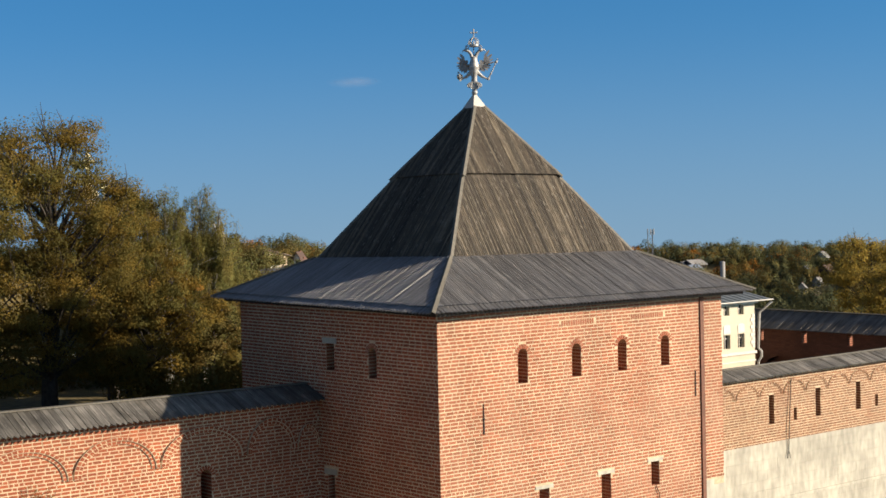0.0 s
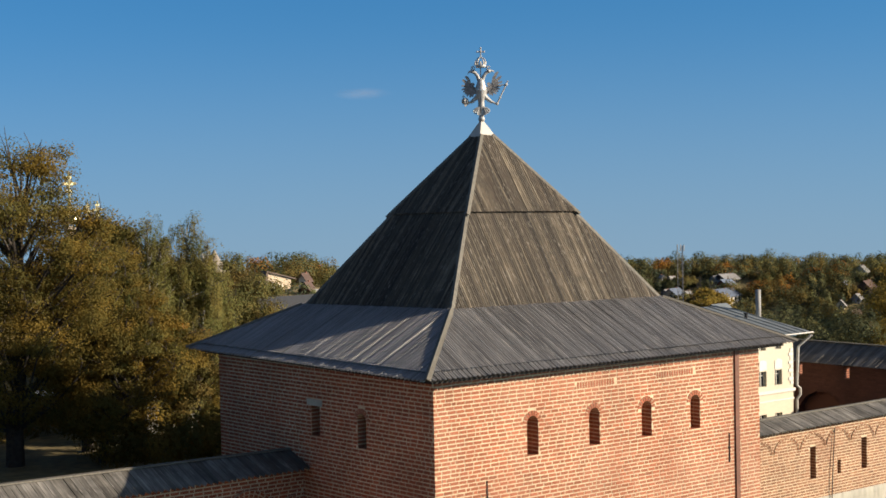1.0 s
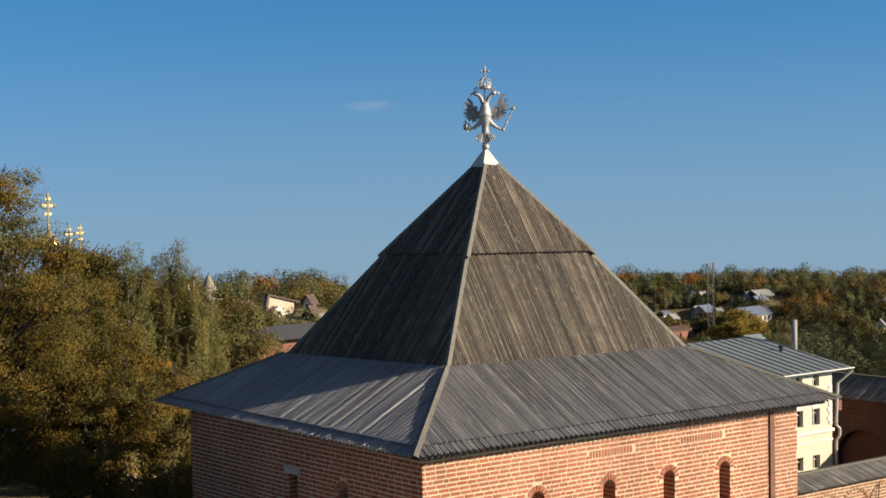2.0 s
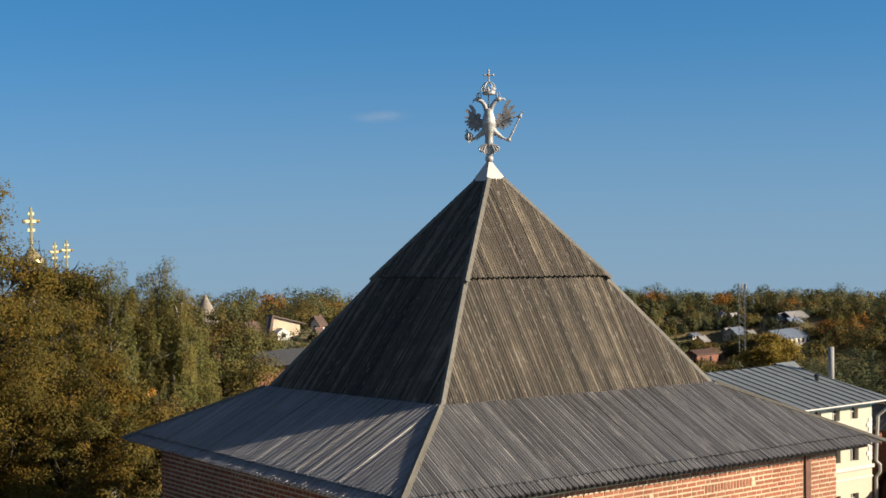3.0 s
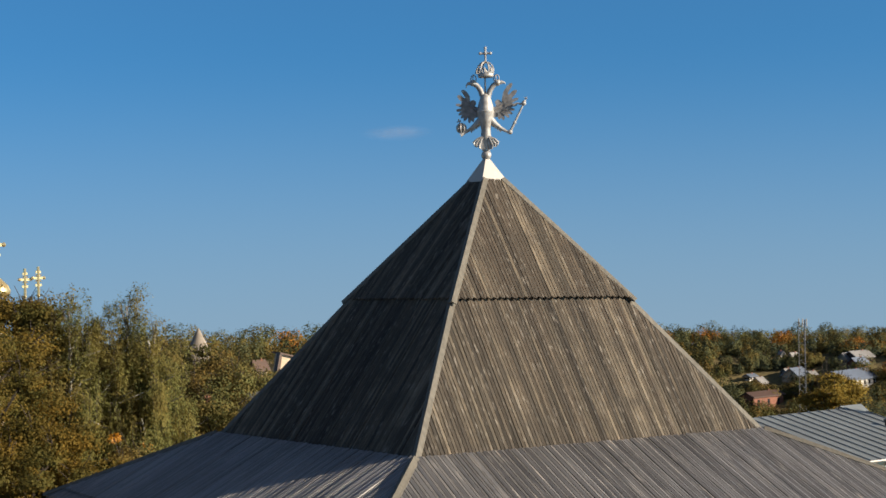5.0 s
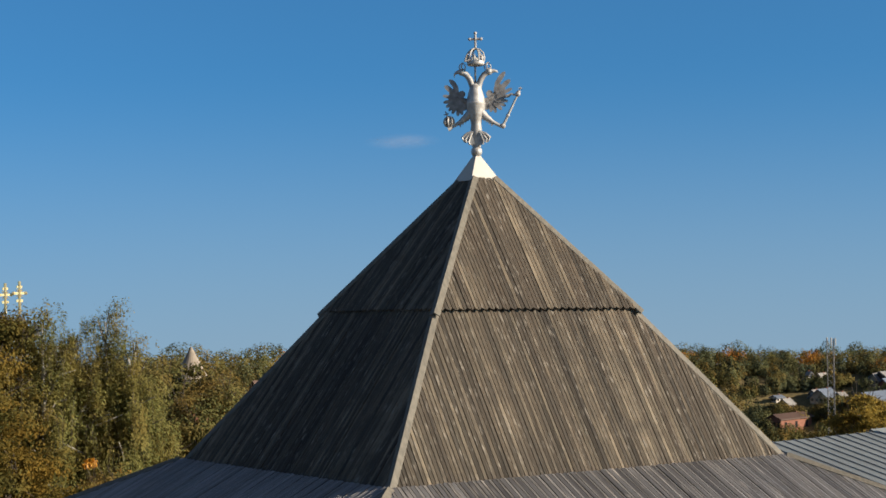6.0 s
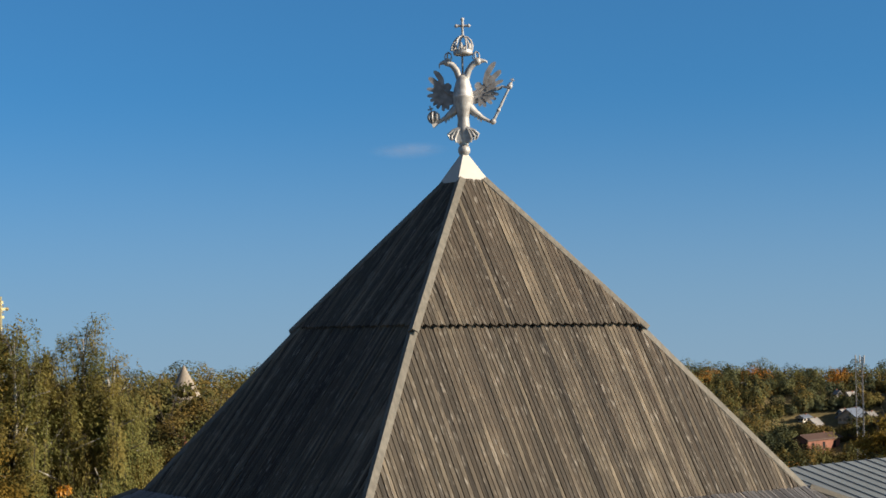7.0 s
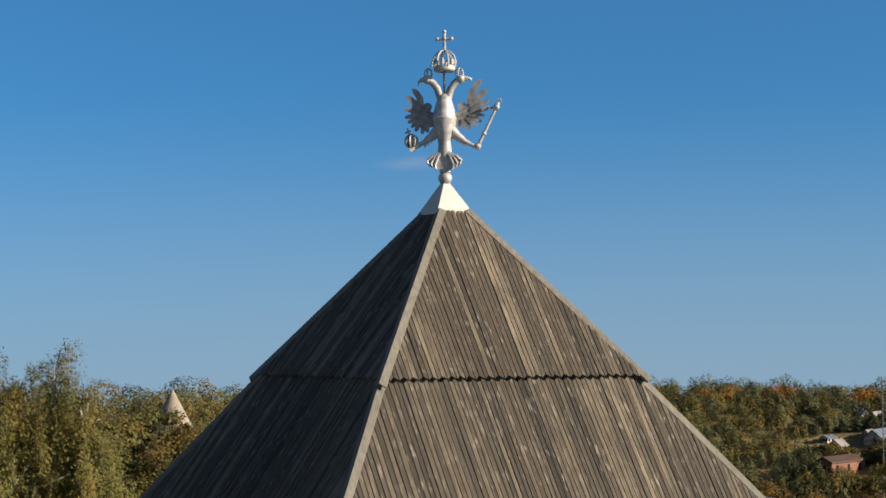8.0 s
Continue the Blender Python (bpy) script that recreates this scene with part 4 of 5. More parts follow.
for h in wins:
    g = Shape()
    HF.box(g, h[0], h[1], h[2], h[3], -0.18, -0.15)
    w = part("window", g, M_GLASS, house)
    f = Shape()
    HF.box(f, h[0], h[0] + 0.035, h[2], h[3], -0.15, -0.11)
    HF.box(f, h[1] - 0.035, h[1], h[2], h[3], -0.15, -0.11)
    HF.box(f, (h[0] + h[1]) / 2 - 0.015, (h[0] + h[1]) / 2 + 0.015, h[2], h[3], -0.15, -0.115)
    HF.box(f, h[0] + 0.035, h[1] - 0.035, h[3] - 0.19, h[3] - 0.16, -0.15, -0.12)
    part("frame", f, M_FRAME, w)
    if 6.9 < h[2] < 7.2:
        a = Shape()
        c, r = (h[0] + h[1]) / 2, (h[1] - h[0]) / 2
        arc = [(c + math.cos(math.pi * k / 10) * r, 7.98 + math.sin(math.pi * k / 10) * 0.1) for k in range(11)]
        a.prism([HF.at(u, z, -0.01) for u, z in [(c + r, h[3] + 0.05)] + arc + [(c - r, h[3] + 0.05)]], HF.n * 0.03)
        part("blind_head", a, M_WHITE, w)
RZ, RY = 10.02, 17.4
roof_body = Shape().add([(17.5, HY - 0.45, 9.10), (30.35, HY - 0.45, 9.10), (30.35, 22.3, 9.04), (17.5, 22.3, 9.04), (19, RY, RZ), (29.9, RY, RZ)],
                        [(3, 2, 1, 0), (0, 1, 5, 4), (1, 2, 5), (2, 3, 4, 5), (3, 0, 4)])
tin_roof = part("roof", roof_body, M_TIN, house, "grey standing seam tin roof")
n_rise = Vector((0, -(RZ - 9.10), RY - HY + 0.45)).normalized()
for k in range(28):
    x = 17.8 + k * 0.45
    top = 1.0 if x < 29.9 else (30.35 - x) / 0.45
    if top > 0.08:
        p, q = Vector((x, HY - 0.45, 9.105)), Vector((x, mix(HY - 0.45, RY, top), mix(9.105, RZ + 0.005, top)))
        part("seam", Shape().prism([p, p + Vector((0.025, 0, 0)), q + Vector((0.025, 0, 0)), q], n_rise * 0.028), M_TIN, tin_roof)
part("gutter", Shape().tube([(17.5, HY - 0.47, 9.08), (30.4, HY - 0.47, 9.08)], 0.03, 8), M_WHITE_METAL, house)
dormer = Shape().add([(29.5, RY - 0.45, 9.82), (30.3, RY - 0.45, 9.82), (30.3, RY + 0.5, 9.82), (29.5, RY + 0.5, 9.82), (29.3, RY + 0.05, 10.10), (30.35, RY + 0.05, 10.10)],
                     [(3, 2, 1, 0), (0, 1, 5, 4), (1, 2, 5), (2, 3, 4, 5), (3, 0, 4)])
part("dormer", dormer, M_TIN, house)
part("dormer_gable", Shape().box(29.7, RY - 0.36, 9.45, 30.22, RY + 0.4, 9.81), M_WHITE, house)
part("chimney_pipe", Shape().tube([(30.6, 15.9, 8.9), (30.6, 15.9, 10.72)], 0.115, 12), M_ZINC, house, "tall grey metal chimney pipe", smooth=True)
part("roof_vent", Shape().tube([(29.2, 15.4, 9.4), (29.2, 15.4, 9.78)], 0.07, 8).tube([(29.2, 15.4, 9.78), (29.2, 15.4, 9.84)], 0.1, 8), M_IRON, house)
part("downpipe", Shape().tube([(30.3, HY - 0.48, 9.0), (29.85, HY - 0.12, 8.5), (29.78, HY - 0.08, 6.9), (29.9, HY - 0.16, 6.75), (29.9, HY - 0.16, 6.5), (29.78, HY - 0.08, 6.3), (29.78, HY - 0.08, 3.2)], 0.06, 8), M_WHITE_METAL, house, "white downpipe")


# ---- trees ----
def leaf_cloud(centres, size, seed, hang=0.0, facing=None, stray=0.4, slim=0.55):
    """Small leaf blades, each a bent quad, about the given centres (an array of points)."""
    g = np.random.default_rng(seed)
    n = len(centres)
    a = g.normal(size=(n, 3))
    a[:, 2] -= hang * 2
    up = g.normal(size=(n, 3)) if facing is None else facing / (np.linalg.norm(facing, axis=1)[:, None] + 1e-6) + stray * g.normal(size=(n, 3))
    up /= np.linalg.norm(up, axis=1)[:, None]
    a -= up * np.sum(a * up, axis=1)[:, None]
    a /= np.linalg.norm(a, axis=1)[:, None] + 1e-6
    b = np.cross(a, up)
    b /= np.linalg.norm(b, axis=1)[:, None]
    s = size * g.uniform(0.6, 1.3, n)[:, None]
    p = np.stack([centres - a * s, centres + b * s * slim, centres + a * s, centres - b * s * slim], 1).reshape(-1, 3)
    s_ = Shape()
    s_.v = p
    return s_


def crown_points(clumps, per, spread, seed, drop=0.0, ways=None):
    g = np.random.default_rng(seed)
    c = np.repeat(np.array([q[:3] for q in clumps]), per, axis=0)
    r = np.repeat(np.array([q[3] for q in clumps]), per)[:, None]
    v = g.normal(size=c.shape)
    v /= np.linalg.norm(v, axis=1)[:, None]
    v[:, 2] = np.where(v[:, 2] < 0, v[:, 2] * 0.55, v[:, 2])      # flat below, domed above
    v *= g.uniform(0.1, 1.0, (len(c), 1)) ** 0.4 * g.uniform(0.8, 1.18, (len(c), 1))
    p = c + v * r * np.array([1, 1, 0.75]) * spread
    if ways is not None:
        ways.append(v / np.linalg.norm(v, axis=1)[:, None])
    if drop:
        p[:, 2] -= np.abs(g.normal(size=len(p))) * drop
    return p


def broadleaf(name, label, base, top, radius, low, leaf, bark, seed, clumps=70, per=170, size=0.085, lean=(0, 0), trunk=0.2, group="", bare=0.0, category="tree"):
    """A tree with a tapered trunk, limbs to every clump and a crown of single leaves. low: where the crown begins, as a share of the height."""
    rnd = random.Random(seed)
    x, y, z = base
    h = top - z
    tree = thing(name, label, category, group)
    wood = Shape()
    fork = z + h * (low + 0.12)
    tx, ty = x + lean[0], y + lean[1]
    wood.tube([(x, y, z - 0.3), (x + 0.02, y, z + h * 0.2), (mix(x, tx, 0.5), mix(y, ty, 0.5), fork), (tx, ty, z + h * 0.93)], [trunk * 1.3, trunk, trunk * 0.75, trunk * 0.08], 9)
    cl = []
    for k in range(clumps):
        f = rnd.random() ** 0.8
        zz = z + h * mix(low, 0.97, f)
        env = math.sin(math.pi * min(1, max(0.12, (1 - f) * 0.88 + 0.12))) ** 0.7 if f > 0.45 else mix(0.72, 1.0, f / 0.45)
        rr = radius * env * (math.sqrt(rnd.uniform(0.0, 0.5)) if k % 3 == 2 else rnd.uniform(0.60, 1.04))
        a = rnd.uniform(0, 2 * math.pi)
        cx_, cy_ = mix(x, tx, f) + math.cos(a) * rr, mix(y, ty, f) + math.sin(a) * rr
        cl.append((cx_, cy_, zz, radius * rnd.uniform(0.15, 0.30)))
        if k % 2 == 0:
            f0 = max(low * 0.8, (zz - z) / h - 0.22)
            s0 = Vector((mix(x, tx, f0), mix(y, ty, f0), z + h * f0))
            e0 = Vector((cx_, cy_, zz))
            m0 = s0.lerp(e0, 0.5) + Vector((rnd.uniform(-0.15, 0.15), rnd.uniform(-0.15, 0.15), -0.1))
            r0 = trunk * 0.32
            wood.tube([s0, m0, e0], [r0, r0 * 0.6, r0 * 0.15], 5)
            for _ in range(6 if f > 0.6 else 3):
                w = e0 + Vector((rnd.gauss(0, 0.3), rnd.gauss(0, 0.3), abs(rnd.gauss(0.2, 0.3))))
                wood.tube([m0.lerp(e0, 0.7), e0.lerp(w, 0.5), w], [r0 * 0.3, r0 * 0.2, 0.006], 4)
    part("trunk", wood, bark, tree)
    ways = []
    p = crown_points(cl, per, 1.28, seed, ways=ways)
    face = ways[0] * 0.8 + np.array([0, 0, 0.3])
    if bare:
        g = np.random.default_rng(seed + 5)
        keep = g.random(len(p)) > bare * np.clip((p[:, 2] - (z + h * 0.72)) / (h * 0.28), 0, 1)
        p, face = p[keep], face[keep]
    part("crown", leaf_cloud(p, size, seed, facing=face), leaf, tree)
    return tree


def birch(label, base, top, radius, seed, leaf=M_BIRCH_LEAF, stems=3, per=33):
    """A weeping birch: pale stems and strings of leaves that hang from arched limbs."""
    rnd = random.Random(seed)
    x, y, z = base
    h = top - z
    tree = thing("birch_tree", label, "tree", "yard trees")
    wood, limbs, pts = Shape(), Shape(), []
    for st in range(stems):
        a = 2.4 * st + seed
        ox, oy = (math.cos(a) * radius * 0.34, math.sin(a) * radius * 0.34) if st else (0.0, 0.0)
        hh = h * (1 - 0.11 * st)
        wood.tube([(x + ox * 0.1, y + oy * 0.1, z - 0.2), (x + ox * 0.55, y + oy * 0.55, z + hh * 0.45), (x + ox, y + oy, z + hh * 0.93)], [0.15 - 0.02 * st, 0.095 - 0.01 * st, 0.012], 8)
        for k in range(30):
            f = 0.22 + 0.76 * (k + rnd.random()) / 30
            zz = z + hh * f
            a = k * 2.4 + rnd.uniform(-0.5, 0.5)
            reach = radius * rnd.uniform(0.4, 1.15) * (1 - max(0, f - 0.5) * 1.7)
            s0 = Vector((x + ox * f, y + oy * f, zz - 0.3 - 0.5 * reach))
            e0 = Vector((x + ox * f + math.cos(a) * reach, y + oy * f + math.sin(a) * reach, zz + 0.10))
            (wood if k % 3 == 0 else limbs).tube([s0, s0.lerp(e0, 0.5) + Vector((0, 0, 0.28)), e0], [0.04, 0.028, 0.008] if k % 3 == 0 else [0.014, 0.009, 0.003], 4)
            bare = max(0.0, (f - 0.80) / 0.2)
            # tufts of hanging twigs along the limb, full above and thin at their ends
            for _ in range(5 if f < 0.85 else 4):
                t = rnd.uniform(0.3, 1.05)
                hub = s0.lerp(e0, t) + Vector((rnd.gauss(0, 0.14), rnd.gauss(0, 0.14), 0.26 * math.sin(t * 3) + rnd.gauss(0, 0.1)))
                long_ = rnd.uniform(0.6, 1.9) * (1 - 0.35 * bare)
                wide = rnd.uniform(0.08, 0.17)
                for _ in range(7):
                    q = hub + Vector((rnd.gauss(0, wide), rnd.gauss(0, wide), rnd.gauss(0, 0.08)))
                    drop = long_ * rnd.uniform(0.5, 1.0)
                    sway = rnd.gauss(0, 0.08), rnd.gauss(0, 0.08)
                    if rnd.random() < 0.22 * (1 - bare):
                        limbs.tube([hub, q + Vector((0, 0, 0.03)), q + Vector((sway[0], sway[1], -drop))], [0.007, 0.006, 0.003], 3)
                    for i in range(int(per * (1 - 0.25 * bare))):
                        w = rnd.random() ** 1.3
                        pts.append((q.x + sway[0] * w + rnd.gauss(0, 0.045), q.y + sway[1] * w + rnd.gauss(0, 0.045), q.z - w * drop + rnd.gauss(0, 0.04)))
    part("trunk", wood, M_BIRCH_BARK, tree)
    part("branchwork", limbs, M_BARK, tree, "thin dark branches")
    pts = np.array(pts)
    pts = pts[pts[:, 2] > z + 0.3]
    gap = np.random.default_rng(seed + 3).random(len(pts)) < 0.85
    open_ = np.zeros(len(pts), dtype=bool)
    for st in range(stems):
        a = 2.4 * st + seed
        ox, oy = (math.cos(a) * radius * 0.34, math.sin(a) * radius * 0.34) if st else (0.0, 0.0)
        up_ = (pts[:, 2] - z) / h
        rx, ry = pts[:, 0] - (x + ox * up_), pts[:, 1] - (y + oy * up_)
        open_ |= (-0.47 * rx - 0.88 * ry > -0.1) & (np.abs(0.88 * rx - 0.47 * ry) < 0.11) & (np.sin(pts[:, 2] * 2.3 + st * 2.0) > 0.45)
    pts = pts[~(open_ & gap)]
    away = pts - np.array([x, y, z + h * 0.55])
    away /= np.linalg.norm(away, axis=1)[:, None] + 1e-6
    part("crown", leaf_cloud(pts, 0.044, seed, hang=1.4, slim=0.36, facing=away * 0.6 + np.array([0, 0, 0.25])), leaf, tree)
    return tree


G = "yard trees"
broadleaf("lime_tree", "tall yellowing lime tree with a thinning top", (-2.15, 18.6, 6.9), 17.1, 2.75, 0.13, M_LIME_LEAF, M_BARK, 31, 160, 640, 0.042, (0.5, 0), 0.24, G, 0.5)
broadleaf("lime_tree", "broad yellowing lime tree behind the wall", (-5.4, 18.4, 6.9), 16.6, 3.0, 0.13, M_LIME_LEAF, M_BARK, 32, 140, 400, 0.050, (0.2, 0), 0.24, G, 0.4)
broadleaf("lime_tree", "yellowing lime tree with forked grey limbs", (0.8, 19.5, 6.9), 13.8, 2.2, 0.12, M_LIME_LEAF, M_BARK, 33, 110, 640, 0.042, (0.5, 0), 0.18, G, 0.4)
broadleaf("lime_tree", "olive-brown lime tree beside the birches", (3.2, 22.7, 6.9), 14.5, 1.75, 0.2, M_LIME_LEAF, M_BARK, 35, 100, 420, 0.046, (0.2, 0), 0.2, G)
broadleaf("lime_tree", "low olive tree on a dark leaning trunk", (0.2, 17.2, 6.9), 11.4, 2.0, 0.2, M_LIME_LEAF, M_BARK, 34, 70, 520, 0.046, (2.0, 0.4), 0.15, G)
broadleaf("lime_tree", "low olive tree near the tower", (4.4, 18.6, 6.9), 10.6, 1.5, 0.15, M_OLIVE_LEAF, M_BARK, 36, 70, 360, 0.045, (0.2, 0), 0.1, G)
birch("tall weeping birch with pale stems", (5.95, 21.6, 6.9), 14.7, 2.2, 41)
birch("weeping birch with grey-green hanging twigs", (4.2, 21.3, 6.9), 14.7, 2.2, 42)
birch("weeping birch between two taller ones", (5.05, 21.7, 6.9), 14.1, 1.9, 48, stems=2, per=28)
birch("smaller weeping birch beside the taller ones", (7.2, 22.7, 6.9), 12.6, 1.8, 43, stems=2)
broadleaf("maple_tree", "broad olive maple tree beside the birches", (10.6, 26.0, 6.9), 12.0, 2.2, 0.2, M_OLIVE_LEAF, M_BARK, 44, 100, 380, 0.048, (0, 0), 0.12, G)
broadleaf("maple_tree", "rust-tinted maple tree behind the birches", (10.75, 27.5, 7.2), 12.55, 1.45, 0.2, M_OLIVE_LEAF, M_BARK, 45, 60, 300, 0.06, (0, 0), 0.12, G)
broadleaf("maple_tree", "small olive maple tree behind the birches", (9.3, 27.3, 6.9), 12.5, 1.5, 0.2, M_OLIVE_LEAF, M_BARK, 46, 50, 240, 0.06, (0, 0), 0.1, G)
for k, (x, y, z) in enumerate(((5.75, 20.1, 10.45), (4.95, 20.2, 10.75))):
    p = crown_points([(x, y, z, 0.20)], 130 - 60 * k, 1.0, 77 + k)
    tagged(part("orange_leaves", leaf_cloud(p, 0.06, 7), M_ORANGE), "tuft of bright orange leaves among birch twigs", "leaves", kind="stuff")


weeds, weed_leaves = Shape(), []
rnd_weed = random.Random(91)
for k in range(26):
    x0 = -9.1 + rnd_weed.gauss(0, 0.22)
    top = Vector((x0 + rnd_weed.gauss(0, 0.16), YW - 0.12 - abs(rnd_weed.gauss(0, 0.12)), 6.5 + abs(rnd_weed.gauss(0.18, 0.14))))
    weeds.tube([(x0 * 0.5 - 4.55, YW - 0.03, 6.32), ((x0 + top.x) / 2, YW - 0.08, (6.32 + top.z) / 2), top], [0.006, 0.005, 0.003], 4)
    weed_leaves += [tuple(top + Vector((rnd_weed.gauss(0, 0.04), rnd_weed.gauss(0, 0.04), rnd_weed.gauss(-0.04, 0.05)))) for _ in range(9)]
dry_weeds = thing("dry_weeds", "dry brown weeds rooted in the brick wall", "weeds")
part("stems", weeds, M_BARK, dry_weeds, kind="stuff")
part("leaves", leaf_cloud(np.array(weed_leaves), 0.022, 92), M_RED_LEAF, dry_weeds, kind="stuff")


# ---- far woods ----
def woods(name, label, spots, leaf, seed, per=360, size=0.13, pine=False):
    """Many far trees as one mesh: spots are (x, y, ground, height, radius)."""
    g = np.random.default_rng(seed)
    pts, face = [], []
    for x, y, z, h, r in spots:
        n = int(per * max(0.6, r) ** 1.6)
        r *= g.uniform(0.8, 1.25)
        f = g.random(n)
        a = g.uniform(0, 2 * math.pi, n)
        if pine:
            env = (1 - f) ** 0.8
        else:
            env = np.sin(np.pi * np.clip(0.10 + f * 0.86, 0, 1)) ** 0.6
        lob = 1 + 0.22 * np.sin(a * 3 + x) + 0.18 * np.sin(f * 9 + y)
        rr = r * env * lob * np.sqrt(g.uniform(0.72, 1, n))
        zz = z + h * (0.08 + 0.92 * f)
        pts.append(np.stack([x + np.cos(a) * rr, y + np.sin(a) * rr, zz + g.normal(0, 0.06, n)], 1))
        face.append(np.stack([np.cos(a) * env, np.sin(a) * env, f * 1.6 - 0.5], 1))
    ob = part(name, leaf_cloud(np.concatenate(pts), size, seed, facing=np.concatenate(face), stray=0.12), leaf)
    return tagged(ob, label, "trees", kind="stuff")


def scatter(n, az, dist, h, r, seed, keep=None):
    rnd = random.Random(seed)
    out = []
    while len(out) < n:
        a = radians(rnd.uniform(*az))
        d = math.sqrt(rnd.uniform(dist[0] ** 2, dist[1] ** 2))
        x, y = 6 + d * math.sin(a), 5 + d * math.cos(a)
        if keep and not keep(x, y, d, a):
            continue
        k = rnd.uniform(0.7, 1.25)
        out.append((x, y, height(x, y), rnd.uniform(*h) * k, rnd.uniform(*r) * k))
    return out


TOWN = [
    # label, x, y, width, depth, height, rise, turn, wall, roof, windows
    ("low beige chalet with a wide pale sheet roof", 18.7, 35.6, 1.5, 1.5, 0.3, 0.55, 18, "brown", "beige", 2),
    ("red brick cottage with a pale gable", 20.1, 34.9, 0.5, 0.45, 0.38, 0.31, 30, "red", "brown", 1),
    ("small grey shed with a sheet roof", 20.5, 34.4, 0.54, 0.45, 0.2, 0.23, 5, "white", "grey", 1),
    ("white cottage on the town slope", 20.3, 38.3, 0.45, 0.4, 0.54, 0.27, 12, "white", "grey", 1),
    ("white cottage on the town slope", 21.9, 37.8, 0.45, 0.4, 0.63, 0.27, 25, "white", "brown", 1),
    ("brown house with a red roof among trees", 18.9, 38.6, 0.5, 0.4, 0.5, 0.25, 12, "beige", "brown", 2),
    ("white villa with a blue-grey roof", 59.3, 43.4, 3.3, 1.5, 0.62, 0.42, 8, "white", "blue", 7),
]
SLOPE = [
    ("long pale house with a blue-grey roof", 58.6, 46.8, 1.3, 1.1, 0.38, 0.42, 15, "beige", "blue", 4),
    ("pale house with a grey roof", 56.4, 47.6, 0.8, 0.6, 0.5, 0.25, 20, "beige", "grey", 3),
    ("brown house with a grey roof", 62.9, 45.8, 1.5, 1.0, 0.5, 0.3, 2, "brown", "grey", 3),
    ("white shed on the slope", 61.0, 49.2, 0.6, 0.36, 0.36, 0.22, 10, "white", "grey", 1),
    ("orange brick house among brown trees", 54.6, 45.6, 2.6, 0.9, 0.9, 0.2, 5, "red", "brown", 3),
    ("low house with a dark brown roof", 62.8, 34.9, 1.1, 0.7, 0.3, 0.24, 12, "brown", "brown", 2),
    ("low house with a dark brown roof", 61.6, 32.8, 0.9, 0.6, 0.3, 0.24, 25, "red", "brown", 2),
    ("blue cottage among autumn trees", 64.9, 36.2, 0.6, 0.5, 0.4, 0.26, 18, "blue", "grey", 2),
    ("white house near the hill crest", 69.6, 39.3, 0.86, 0.72, 0.65, 0.36, 22, "white", "grey", 2),
]
SHEDS = [
    ("low white shed beside the town houses", 58.8, 47.7, 0.5, 0.3, 0.34, 0.14, 14, "white", "grey", 1),
    ("low white shed beside the town houses", 59.4, 46.3, 0.42, 0.3, 0.34, 0.12, 4, "white", "grey", 1),
    ("small white cottage with a steep gable", 60.4, 49.6, 0.34, 0.5, 0.42, 0.32, 70, "white", "grey", 1),
    ("white shed with a flat roof", 57.0, 48.9, 0.6, 0.36, 0.34, 0.08, 8, "white", "blue", 2),
    ("red brick cottage behind the villa", 61.8, 44.9, 1.2, 0.7, 0.55, 0.3, 10, "red", "blue", 3),
    ("pale cottage behind the villa", 62.3, 46.2, 1.0, 0.6, 0.45, 0.3, 16, "beige", "grey", 3),
    ("long white shed below the hill crest", 59.6, 56.0, 1.7, 0.5, 0.55, 0.05, 42, "white", "grey", 3),
    ("blue-roofed cottage among autumn trees", 66.2, 38.2, 0.8, 0.6, 0.5, 0.3, 24, "white", "blue", 2),
    ("brown cottage below the crest", 66.9, 36.9, 1.1, 0.7, 0.5, 0.34, 15, "brown", "brown", 2),
    ("white cottage low on the slope", 63.4, 36.4, 0.6, 0.5, 0.42, 0.28, 32, "white", "grey", 1),
]
HOUSES = TOWN + SLOPE + SHEDS
CLEAR = [h[1:3] for h in HOUSES]


MAST = (48.17, 36.52)


def open_spot(x, y, d, a):
    """Keeps trees off the houses, out of the way before them and out of their sunshine."""
    for hx, hy in CLEAR + [MAST]:
        wide = 0.9 if 54 < hx < 63 and hy > 43 else 0.6
        hd, ha = math.hypot(hx - 6, hy - 5), math.atan2(hx - 6, hy - 5)
        front = 10 if (hx, hy) == MAST else 4.0 if hx < 30 else 0.8
        if abs(d - hd) < 0.7 and abs(a - ha) * d < wide + 0.4 or 0 < hd - d < front and abs(a - ha) * d < wide:
            return False
        for k in (0.8, 1.6):
            if math.hypot(x - hx - 0.65 * k, y - hy + 0.76 * k) < 0.9:
                return False
    return True


def grove(centres, n, spread, h, r, seed):
    """Trees in loose groups."""
    rnd = random.Random(seed)
    out = []
    for cx_, cy_ in centres:
        for _ in range(n):
            x, y = cx_ + rnd.gauss(0, spread), cy_ + rnd.gauss(0, spread)
            if open_spot(x, y, math.hypot(x - 6, y - 5), math.atan2(x - 6, y - 5)):
                out.append((x, y, height(x, y), rnd.uniform(*h), rnd.uniform(*r)))
    return out


def on_hill(az, d):
    return 6 + d * math.sin(radians(az)), 5 + d * math.cos(radians(az))


RIGHT, LEFT = (36, 68), (2, 36)
SZ = dict(per=600, size=0.062)
woods("far_woods", "dark green woods over the far hill", scatter(620, RIGHT, (50, 80), (0.82, 1.3), (0.38, 0.68), 51, open_spot), M_GREEN_LEAF, 61, **SZ)
